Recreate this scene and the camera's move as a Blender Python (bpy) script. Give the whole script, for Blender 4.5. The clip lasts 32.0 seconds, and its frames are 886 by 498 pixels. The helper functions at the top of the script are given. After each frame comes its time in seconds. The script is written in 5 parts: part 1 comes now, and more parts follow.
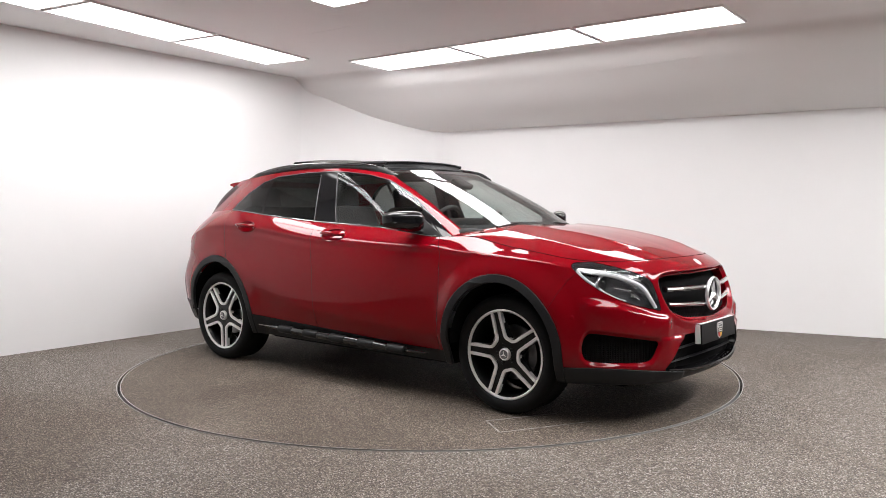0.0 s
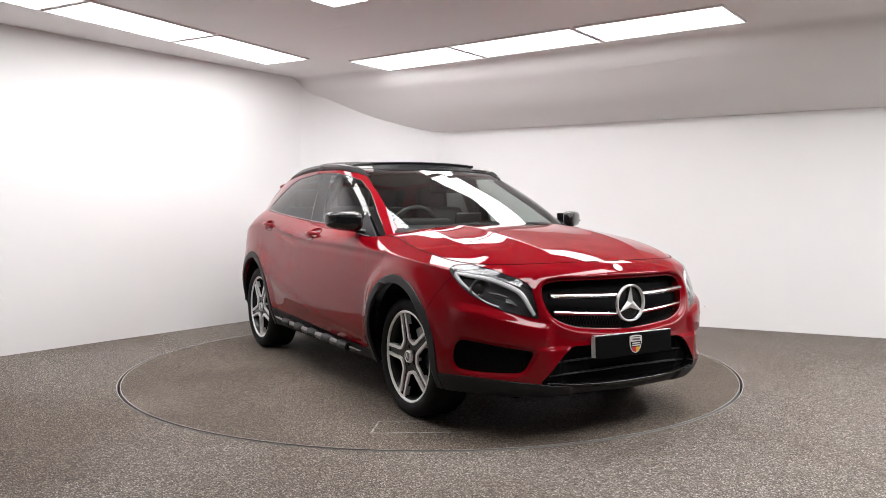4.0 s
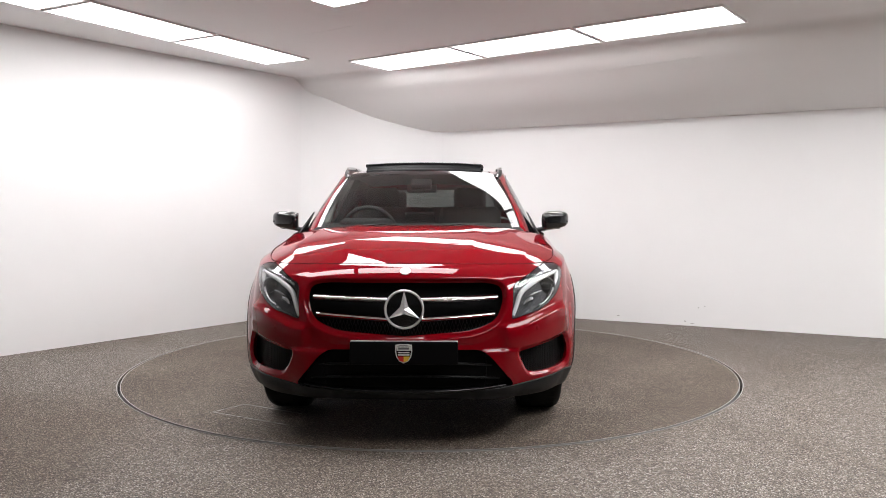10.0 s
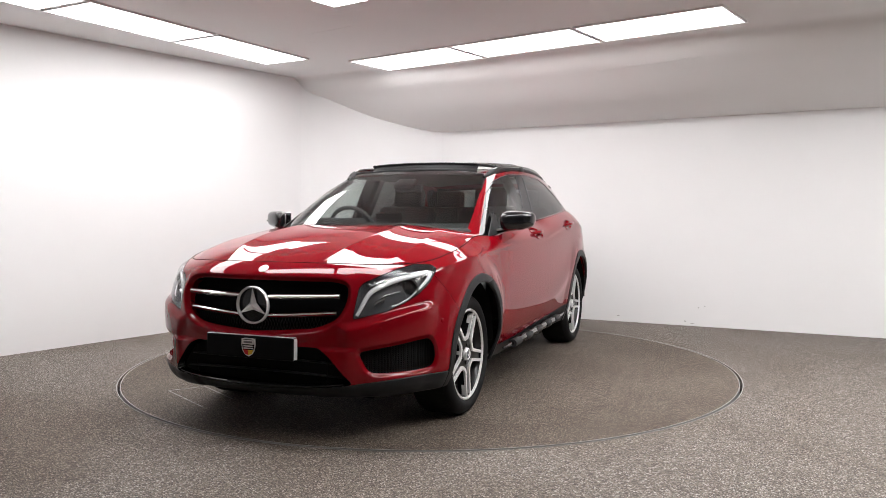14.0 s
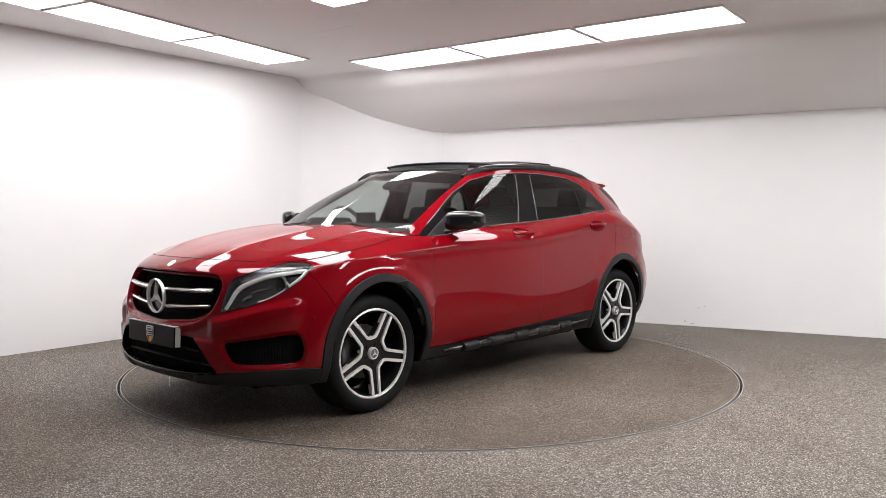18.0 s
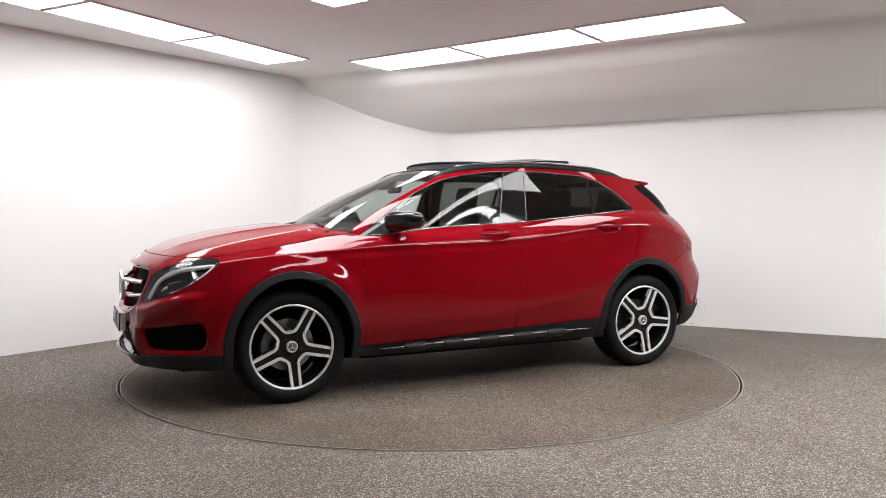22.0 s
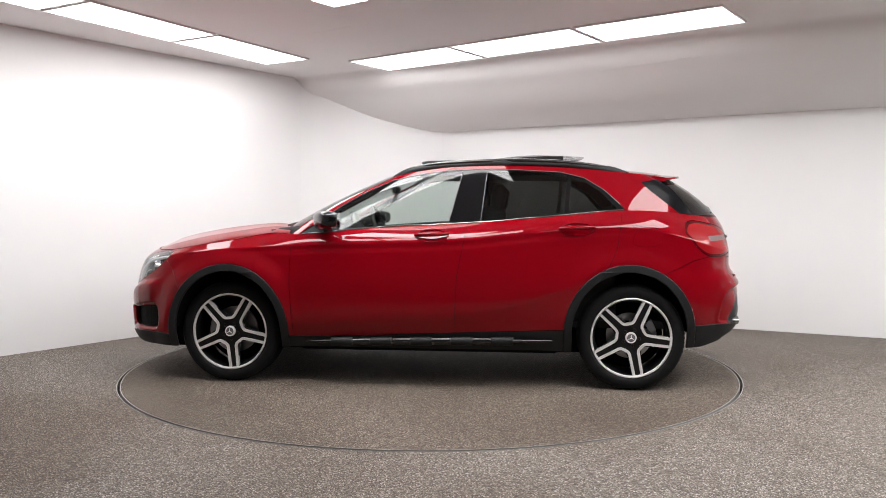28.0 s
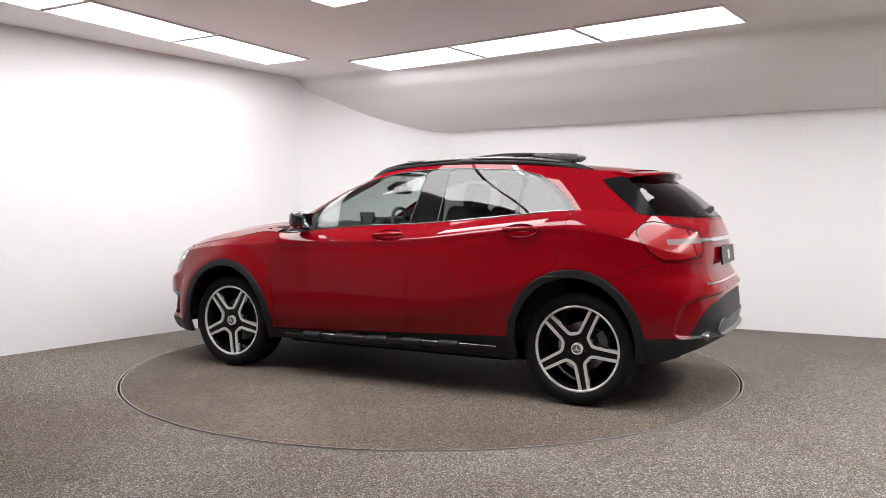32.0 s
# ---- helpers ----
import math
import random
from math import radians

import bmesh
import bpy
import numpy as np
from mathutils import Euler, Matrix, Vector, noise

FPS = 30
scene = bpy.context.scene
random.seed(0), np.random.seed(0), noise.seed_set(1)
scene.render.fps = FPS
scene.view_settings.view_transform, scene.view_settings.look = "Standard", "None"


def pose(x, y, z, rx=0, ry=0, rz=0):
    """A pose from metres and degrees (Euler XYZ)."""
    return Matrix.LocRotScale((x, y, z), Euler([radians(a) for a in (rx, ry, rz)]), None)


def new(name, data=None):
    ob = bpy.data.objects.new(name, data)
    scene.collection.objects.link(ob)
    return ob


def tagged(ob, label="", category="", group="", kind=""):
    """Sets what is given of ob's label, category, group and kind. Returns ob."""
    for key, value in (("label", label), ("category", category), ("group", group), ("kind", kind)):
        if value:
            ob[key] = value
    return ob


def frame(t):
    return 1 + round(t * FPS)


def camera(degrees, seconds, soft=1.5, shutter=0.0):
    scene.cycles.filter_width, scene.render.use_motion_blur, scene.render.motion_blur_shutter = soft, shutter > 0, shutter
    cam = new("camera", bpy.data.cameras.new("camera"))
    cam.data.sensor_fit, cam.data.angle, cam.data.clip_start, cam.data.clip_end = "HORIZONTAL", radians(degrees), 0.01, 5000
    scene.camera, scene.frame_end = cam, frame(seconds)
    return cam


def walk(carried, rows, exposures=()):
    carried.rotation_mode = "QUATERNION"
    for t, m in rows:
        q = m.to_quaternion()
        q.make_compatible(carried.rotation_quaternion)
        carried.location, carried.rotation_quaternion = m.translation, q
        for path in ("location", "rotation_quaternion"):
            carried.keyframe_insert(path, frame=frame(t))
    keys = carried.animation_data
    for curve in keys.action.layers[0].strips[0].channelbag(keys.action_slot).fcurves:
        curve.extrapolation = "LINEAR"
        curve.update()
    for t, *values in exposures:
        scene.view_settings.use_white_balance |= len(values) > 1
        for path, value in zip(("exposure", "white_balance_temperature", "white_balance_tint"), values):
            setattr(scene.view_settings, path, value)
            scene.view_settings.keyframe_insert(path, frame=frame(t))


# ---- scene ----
cam = camera(58.44, 32.0, soft=0.8)
EYE = pose(0.0, -6.035, 1.171, 87.227, 0.0, -0.827)
walk(cam, [(0.0, EYE), (32.0, EYE)], exposures=[(0.0, 0.0), (32.0, 0.0)])

# ---- light: the closed room has only its ceiling panels, one row of them added as fill; the world outside it is dark ----
world = bpy.data.worlds.new("world")
scene.world = world
world.use_nodes = True
world.node_tree.nodes["Background"].inputs[0].default_value = (0.5, 0.5, 0.5, 1)
world.node_tree.nodes["Background"].inputs[1].default_value = 0.0
# glow is tuned row by row to balance the room's light, not by panel age
PANEL_GLOW = 13.2
DIM_PANEL_GLOW = 9.6
STRONG_PANEL_GLOW = 17.5
FILL_PANEL_GLOW = 24.0


# ---- materials ----
def material(name, colour, rough=0.5, metal=0.0, coat=0.0, spec=0.5):
    m = bpy.data.materials.new(name)
    m.use_nodes = True
    b = m.node_tree.nodes["Principled BSDF"]
    b.inputs["Base Color"].default_value = (*colour, 1)
    b.inputs["Roughness"].default_value = rough
    b.inputs["Metallic"].default_value = metal
    b.inputs["Coat Weight"].default_value = coat
    b.inputs["Coat Roughness"].default_value = 0.02
    b.inputs["Specular IOR Level"].default_value = spec
    return m


def node(m, kind, **values):
    n = m.node_tree.nodes.new(kind)
    for key, value in values.items():
        n.inputs[key.replace("_", " ")].default_value = value
    return n


def link(m, a, out, b, inp):
    m.node_tree.links.new(a.outputs[out], b.inputs[inp])


def shader(m):
    return m.node_tree.nodes["Principled BSDF"]


def ramp(m, stops):
    r = m.node_tree.nodes.new("ShaderNodeValToRGB")
    e = r.color_ramp.elements
    while len(e) < len(stops):
        e.new(0.5)
    for el, (pos, col) in zip(e, stops):
        el.position, el.color = pos, (*col, 1)
    return r


def grained(m, scale, amount, detail=4.0, dist=0.002, rough_swing=0.0, coords="Object"):
    """Fine relief and a gloss that changes a little over the surface."""
    tc = m.node_tree.nodes.new("ShaderNodeTexCoord")
    n = node(m, "ShaderNodeTexNoise", Scale=scale, Detail=detail)
    link(m, tc, coords, n, "Vector")
    b = node(m, "ShaderNodeBump", Strength=amount, Distance=dist)
    link(m, n, "Fac", b, "Height")
    link(m, b, "Normal", shader(m), "Normal")
    if rough_swing:
        base = shader(m).inputs["Roughness"].default_value
        n2 = node(m, "ShaderNodeTexNoise", Scale=scale * 0.05, Detail=3.0)
        link(m, tc, coords, n2, "Vector")
        r = m.node_tree.nodes.new("ShaderNodeMapRange")
        r.inputs["To Min"].default_value = base - rough_swing
        r.inputs["To Max"].default_value = base + rough_swing
        link(m, n2, "Fac", r, "Value")
        link(m, r, "Result", shader(m), "Roughness")
    return m


def mottled(m, a, b, scale, detail=6.0, lo=0.35, hi=0.65):
    tc = m.node_tree.nodes.new("ShaderNodeTexCoord")
    n = node(m, "ShaderNodeTexNoise", Scale=scale, Detail=detail)
    link(m, tc, "Object", n, "Vector")
    r = ramp(m, [(lo, a), (hi, b)])
    link(m, n, "Fac", r, "Fac")
    link(m, r, "Color", shader(m), "Base Color")
    return m


def paint_red():
    """Deep red under a clear coat: fine flakes in the colour, a mirror-like lacquer with a trace of orange peel."""
    m = material("red_metallic_paint", (0.17, 0.002, 0.006), 0.5, 0.0, 1.0, 0.0)
    tc = m.node_tree.nodes.new("ShaderNodeTexCoord")
    n = node(m, "ShaderNodeTexVoronoi", Scale=1500.0)
    link(m, tc, "Object", n, "Vector")
    r = ramp(m, [(0.0, (0.165, 0.0006, 0.0040)), (1.0, (0.225, 0.0012, 0.0065))])
    link(m, n, "Color", r, "Fac")
    link(m, r, "Color", shader(m), "Base Color")
    peel = node(m, "ShaderNodeTexNoise", Scale=55.0, Detail=2.0)
    link(m, tc, "Object", peel, "Vector")
    b = node(m, "ShaderNodeBump", Strength=0.02, Distance=0.001)
    link(m, peel, "Fac", b, "Height")
    link(m, b, "Normal", shader(m), "Coat Normal")
    shader(m).inputs["Coat Roughness"].default_value = 0.008
    shader(m).inputs["Coat IOR"].default_value = 1.42
    return m


def stone_carpet(name, clean, dirty, low, high, stain=None):
    """Resin-bound quartz floor: small brown, grey and pale grains, with worn, dusty and trodden-in brown patches."""
    m = material(name, (0.16, 0.14, 0.12), 0.75)
    tc = m.node_tree.nodes.new("ShaderNodeTexCoord")
    v = node(m, "ShaderNodeTexVoronoi", Scale=188.0)
    link(m, tc, "Object", v, "Vector")
    sep = m.node_tree.nodes.new("ShaderNodeSeparateColor")
    link(m, v, "Color", sep, "Color")
    r = ramp(m, [(0.0, (0.026, 0.021, 0.0175)), (0.35, (0.083, 0.067, 0.0555)), (0.62, (0.145, 0.121, 0.102)), (0.85, (0.205, 0.183, 0.163)), (0.98, (0.42, 0.405, 0.39))])
    link(m, sep, "Red", r, "Fac")
    big = node(m, "ShaderNodeTexNoise", Scale=0.9, Detail=5.0)
    link(m, tc, "Object", big, "Vector")
    shade = ramp(m, [(low, dirty), (high, clean)])
    if stain is None:
        link(m, big, "Fac", shade, "Fac")
    else:
        # a large trodden-in stain with a ragged edge
        far = node(m, "ShaderNodeVectorMath")
        far.operation = "DISTANCE"
        link(m, tc, "Object", far, 0)
        far.inputs[1].default_value = (stain[0], stain[1], 0)
        edge = node(m, "ShaderNodeMath")
        edge.operation = "MULTIPLY_ADD"
        m.node_tree.links.new(far.outputs["Value"], edge.inputs[0])
        edge.inputs[1].default_value = 0.30 / stain[2]
        edge.inputs[2].default_value = -0.30
        cap = node(m, "ShaderNodeClamp", Min=-0.22, Max=0.06)
        m.node_tree.links.new(edge.outputs[0], cap.inputs["Value"])
        total = node(m, "ShaderNodeMath")
        total.operation = "ADD"
        m.node_tree.links.new(cap.outputs[0], total.inputs[0])
        m.node_tree.links.new(big.outputs["Fac"], total.inputs[1])
        m.node_tree.links.new(total.outputs[0], shade.inputs["Fac"])
    mix = m.node_tree.nodes.new("ShaderNodeMix")
    mix.data_type, mix.blend_type = "RGBA", "MULTIPLY"
    mix.inputs[0].default_value = 1.0
    m.node_tree.links.new(r.outputs["Color"], mix.inputs[6])
    m.node_tree.links.new(shade.outputs["Color"], mix.inputs[7])
    m.node_tree.links.new(mix.outputs[2], shader(m).inputs["Base Color"])
    b = node(m, "ShaderNodeBump", Strength=0.8, Distance=0.004)
    link(m, v, "Distance", b, "Height")
    link(m, b, "Normal", shader(m), "Normal")
    return m


def glass(name, tint, rough=0.0):
    """A thin pane: it lets light straight through with its tint, and mirrors by its angle."""
    m = bpy.data.materials.new(name)
    m.use_nodes = True
    t = m.node_tree
    t.nodes.remove(t.nodes["Principled BSDF"])
    clear = t.nodes.new("ShaderNodeBsdfTransparent")
    clear.inputs["Color"].default_value = (*tint, 1)
    gloss = t.nodes.new("ShaderNodeBsdfGlossy")
    gloss.inputs["Roughness"].default_value = rough
    f = t.nodes.new("ShaderNodeLayerWeight")
    f.inputs["Blend"].default_value = 0.5
    p = t.nodes.new("ShaderNodeMath")
    p.operation = "POWER"
    p.inputs[1].default_value = 4.2
    t.links.new(f.outputs["Facing"], p.inputs[0])
    k = t.nodes.new("ShaderNodeMath")
    k.operation = "MULTIPLY_ADD"
    k.inputs[1].default_value, k.inputs[2].default_value = 0.90, 0.050
    t.links.new(p.outputs[0], k.inputs[0])
    mix = t.nodes.new("ShaderNodeMixShader")
    t.links.new(k.outputs[0], mix.inputs[0])
    t.links.new(clear.outputs[0], mix.inputs[1])
    t.links.new(gloss.outputs[0], mix.inputs[2])
    t.links.new(mix.outputs[0], t.nodes["Material Output"].inputs["Surface"])
    return m


def glow(name, colour, strength):
    m = material(name, (0.8, 0.8, 0.8), 0.5)
    shader(m).inputs["Emission Color"].default_value = (*colour, 1)
    shader(m).inputs["Emission Strength"].default_value = strength
    return m


RED = paint_red()
BLACK_PLASTIC = grained(material("black_plastic", (0.0125, 0.013, 0.0142), 0.48, spec=0.3), 900.0, 0.25, dist=0.0006, rough_swing=0.06)
GLOSS_BLACK = material("gloss_black", (0.006, 0.006, 0.007), 0.08, 0.0, 0.6)
DARK_CHROME = grained(material("dark_bright_metal", (0.30, 0.30, 0.31), 0.14, 0.9), 300.0, 0.05, dist=0.0003, rough_swing=0.03)
TRIM_BLACK = material("polished_black_trim", (0.006, 0.006, 0.007), 0.05, spec=0.4)
MATT_TRIM = grained(material("dull_black_trim", (0.007, 0.007, 0.008), 0.20, spec=0.05), 500.0, 0.05, dist=0.0003, rough_swing=0.05)
SILVER_PLASTIC = grained(material("silver_painted_plastic", (0.12, 0.12, 0.122), 0.45, 0.2), 500.0, 0.1, dist=0.0004, rough_swing=0.05)
SEAM = material("seam_dark", (0.018, 0.003, 0.003), 0.8, spec=0.1)
VOID = material("unlit_black", (0.007, 0.007, 0.0075), 0.9, spec=0.08)
RUBBER = grained(material("tyre_rubber", (0.0055, 0.0055, 0.006), 0.7, spec=0.22), 260.0, 0.3, dist=0.001, rough_swing=0.1)
CHROME = grained(material("chrome", (0.90, 0.90, 0.91), 0.09, 1.0), 300.0, 0.05, dist=0.0003, rough_swing=0.03)
BRIGHT = grained(material("bright_plated_plastic", (0.88, 0.88, 0.89), 0.24, 0.55), 300.0, 0.05, dist=0.0003, rough_swing=0.03)
SILVER = grained(material("machined_alloy", (0.84, 0.83, 0.825), 0.32, 0.35), 500.0, 0.1, dist=0.0003, rough_swing=0.05)
RIM_BLACK = grained(material("black_wheel_paint", (0.0045, 0.0045, 0.005), 0.3, 0.0, 0.15, 0.3), 300.0, 0.05, dist=0.0005, rough_swing=0.05)
STEEL = grained(material("brake_steel", (0.34, 0.34, 0.35), 0.35, 1.0), 120.0, 0.3, dist=0.0005, rough_swing=0.1)
GREY_METAL = material("grey_cast_metal", (0.20, 0.20, 0.21), 0.5, 0.8)
CABIN = grained(material("cabin_black", (0.013, 0.013, 0.014), 0.7, spec=0.25), 400.0, 0.3, dist=0.001, rough_swing=0.08)
LEATHER = grained(material("black_leather", (0.018, 0.018, 0.019), 0.45), 180.0, 0.4, dist=0.001, rough_swing=0.08)
HEADLINER = grained(material("grey_headliner", (0.10, 0.10, 0.10), 0.9), 600.0, 0.2, dist=0.001)
CLEAR = glass("clear_glass", (0.73, 0.79, 0.765))
SCREEN = glass("windscreen_glass", (0.62, 0.68, 0.66))
PRIVACY = glass("privacy_glass", (0.155, 0.165, 0.16))
LENS = glass("lamp_lens", (0.93, 0.94, 0.95))
LAMP_SILVER = material("lamp_reflector", (0.62, 0.63, 0.65), 0.18, 1.0)
LAMP_DARK = material("lamp_bezel", (0.075, 0.077, 0.082), 0.22)
LAMP_WHITE = material("lamp_light_guide", (0.82, 0.83, 0.84), 0.25, 0.0, 0.5)
PALE_LENS = material("pale_lens", (0.16, 0.12, 0.12), 0.35, 0.0, 0.1, 0.2)
RED_LENS = material("red_lens", (0.24, 0.002, 0.005), 0.35, 0.0, 0.25, 0.15)
DARK_RED_LENS = material("dark_red_lens", (0.085, 0.001, 0.003), 0.15, 0.0, 0.4, 0.2)
PLATE_DARK = material("plate_black", (0.0045, 0.0045, 0.005), 0.3, spec=0.1)
PLATE_WHITE = material("plate_white", (0.75, 0.75, 0.74), 0.4)
BADGE_YELLOW = material("badge_yellow", (0.80, 0.50, 0.05), 0.4)
BADGE_RED = material("badge_red", (0.55, 0.02, 0.02), 0.4)
def honeycomb():
    m = material("black_honeycomb", (0.004, 0.004, 0.004), 0.6, spec=0.08)
    tc = m.node_tree.nodes.new("ShaderNodeTexCoord")
    v = node(m, "ShaderNodeTexVoronoi", Scale=95.0, Randomness=0.1)
    v.feature = "DISTANCE_TO_EDGE"
    link(m, tc, "Object", v, "Vector")
    r = ramp(m, [(0.05, (0.006, 0.006, 0.0065)), (0.12, (0.0025, 0.0025, 0.0025))])
    link(m, v, "Distance", r, "Fac")
    link(m, r, "Color", shader(m), "Base Color")
    b = node(m, "ShaderNodeBump", Strength=0.8, Distance=0.01)
    b.invert = True
    link(m, v, "Distance", b, "Height")
    link(m, b, "Normal", shader(m), "Normal")
    return m


NET = honeycomb()
SCUFF = mottled(material("grey_scuff", (0.45, 0.44, 0.43), 0.7), (0.30, 0.29, 0.28), (0.62, 0.61, 0.60), 40.0)
DEBRIS = mottled(material("dry_leaf_brown", (0.12, 0.07, 0.04), 0.8), (0.07, 0.04, 0.025), (0.16, 0.10, 0.06), 60.0)
MIRROR = material("mirror_glass", (0.85, 0.86, 0.87), 0.01, 1.0)
WALL = grained(mottled(material("white_wall_paint", (0.84, 0.835, 0.84), 0.6), (0.83, 0.822, 0.825), (0.86, 0.855, 0.86), 0.7), 90.0, 0.12, dist=0.002, rough_swing=0.06)
# grey of the added out-of-view walls, tuned for bounce and reflections
UNSEEN_GREY = grained(mottled(material("unseen_grey_wall", (0.24, 0.24, 0.24), 0.9), (0.21, 0.209, 0.207), (0.27, 0.268, 0.266), 3.0), 120.0, 0.3, dist=0.003)
CEILING = grained(mottled(material("white_ceiling_paint", (0.88, 0.87, 0.867), 0.7), (0.865, 0.855, 0.85), (0.895, 0.886, 0.883), 0.6), 70.0, 0.1, dist=0.002)
FLOOR = stone_carpet("stone_carpet", (1.09, 1.07, 1.04), (0.76, 0.67, 0.58), 0.29, 0.60, (-2.3, -1.9, 1.2))
DECK = stone_carpet("trodden_stone_carpet", (0.96, 0.88, 0.79), (0.56, 0.475, 0.39), 0.30, 0.64)
# like panels; only the tuned glow differs between them
PANEL = glow("light_panel_diffuser", (1.0, 0.985, 0.985), PANEL_GLOW)
DIM_PANEL = glow("dim_panel_diffuser", (1.0, 0.985, 0.985), DIM_PANEL_GLOW)
STRONG_PANEL = glow("strong_panel_diffuser", (1.0, 0.985, 0.985), STRONG_PANEL_GLOW)
FILL_PANEL = glow("fill_panel_diffuser", (1.0, 0.985, 0.985), FILL_PANEL_GLOW)
FRAME = material("panel_frame_white", (0.84, 0.83, 0.83), 0.45)
GROOVE = material("groove_dark", (0.022, 0.020, 0.018), 0.9)
GROOVE_LIP = material("ground_steel_lip", (0.40, 0.39, 0.38), 0.45, 0.3)
CHALK = mottled(material("pale_floor_line", (0.42, 0.40, 0.38), 0.8), (0.16, 0.145, 0.13), (0.44, 0.42, 0.40), 14.0)


# ---- mesh helpers ----
def mesh_object(name, verts, faces, mat, parent=None, label="", smooth=False, normals=None):
    me = bpy.data.meshes.new(name)
    me.from_pydata([tuple(v) for v in verts], [], [tuple(int(i) for i in f) for f in faces])
    me.materials.append(mat)
    if smooth:
        me.polygons.foreach_set("use_smooth", [True] * len(me.polygons))
    me.update()
    if normals is not None:
        me.normals_split_custom_set_from_vertices([tuple(n) for n in normals])
    ob = new(name, me)
    ob.parent = parent
    if label:
        tagged(ob, label)
    return ob


def part(name, bm, mat, parent, label="", smooth=None):
    """Link a bmesh as one mesh object under a thing or a part; smooth: the angle in degrees below which edges are smooth."""
    me = bpy.data.meshes.new(name)
    bmesh.ops.recalc_face_normals(bm, faces=bm.faces[:])
    if smooth:
        for f in bm.faces:
            f.smooth = True
        for e in bm.edges:
            if len(e.link_faces) == 2 and e.calc_face_angle(0) > radians(smooth):
                e.smooth = False
    bm.to_mesh(me)
    bm.free()
    me.materials.append(mat)
    ob = new(name, me)
    ob.parent = parent
    if label:
        tagged(ob, label)
    return ob


def join(bm, other):
    """Add the pieces of another bmesh to bm."""
    to = [bm.verts.new(v.co) for v in other.verts]
    other.verts.index_update()
    for f in other.faces:
        bm.faces.new([to[v.index] for v in f.verts])
    other.free()
    return bm


def box(size, at=(0, 0, 0), turn=(0, 0, 0), bevel=0.0, segments=2, bm=None):
    t = bmesh.new()
    bmesh.ops.create_cube(t, size=1.0)
    bmesh.ops.scale(t, vec=size, verts=t.verts[:])
    if bevel:
        bmesh.ops.bevel(t, geom=t.edges[:], offset=bevel, segments=segments, affect="EDGES", profile=0.5)
    bmesh.ops.transform(t, matrix=pose(*at, *turn), verts=t.verts[:])
    return t if bm is None else join(bm, t)


def prism(outline, depth, at=None):
    """An outline of (a, b) points pushed along +c: vertices (a, b, 0..depth), then moved by the matrix at."""
    bm = bmesh.new()
    low = [bm.verts.new((a, b, 0.0)) for a, b in outline]
    f = bm.faces.new(low)
    up = bmesh.ops.extrude_face_region(bm, geom=[f])["geom"]
    bmesh.ops.translate(bm, vec=(0, 0, depth), verts=[v for v in up if isinstance(v, bmesh.types.BMVert)])
    if at is not None:
        bmesh.ops.transform(bm, matrix=at, verts=bm.verts[:])
    return bm


def lathe(profile, steps=48, axis="y", at=None, close=False):
    """Turn (radius, along) points round an axis."""
    bm = bmesh.new()
    rings = []
    for k in range(steps):
        a = 2 * math.pi * k / steps
        ring = []
        for r, s in profile:
            c, d = r * math.cos(a), r * math.sin(a)
            ring.append(bm.verts.new({"y": (c, s, d), "x": (s, c, d), "z": (c, d, s)}[axis]))
        rings.append(ring)
    n = len(profile)
    for k in range(steps):
        p, q = rings[k], rings[(k + 1) % steps]
        for i in range(n if close else n - 1):
            bm.faces.new((p[i], p[(i + 1) % n], q[(i + 1) % n], q[i]))
    if at is not None:
        bmesh.ops.transform(bm, matrix=at, verts=bm.verts[:])
    return bm


def tube(path, radius, sides=8, bm=None, flat=1.0):
    """A round bar along a list of points; radius: one number or one for each point; flat squeezes it along z."""
    bm = bm or bmesh.new()
    pts = [Vector(p) for p in path]
    rad = radius if isinstance(radius, (list, tuple)) else [radius] * len(pts)
    rings = []
    for i, p in enumerate(pts):
        t = (pts[min(i + 1, len(pts) - 1)] - pts[max(i - 1, 0)]).normalized()
        side = t.cross(Vector((0, 0, 1)))
        side = side.normalized() if side.length > 1e-3 else Vector((1, 0, 0))
        up = side.cross(t)
        rings.append([bm.verts.new(p + side * rad[i] * math.cos(2 * math.pi * k / sides) + up * rad[i] * flat * math.sin(2 * math.pi * k / sides)) for k in range(sides)])
    for a, b in zip(rings, rings[1:]):
        for k in range(sides):
            bm.faces.new((a[k], a[(k + 1) % sides], b[(k + 1) % sides], b[k]))
    bm.faces.new(rings[0])
    bm.faces.new(rings[-1][::-1])
    return bm


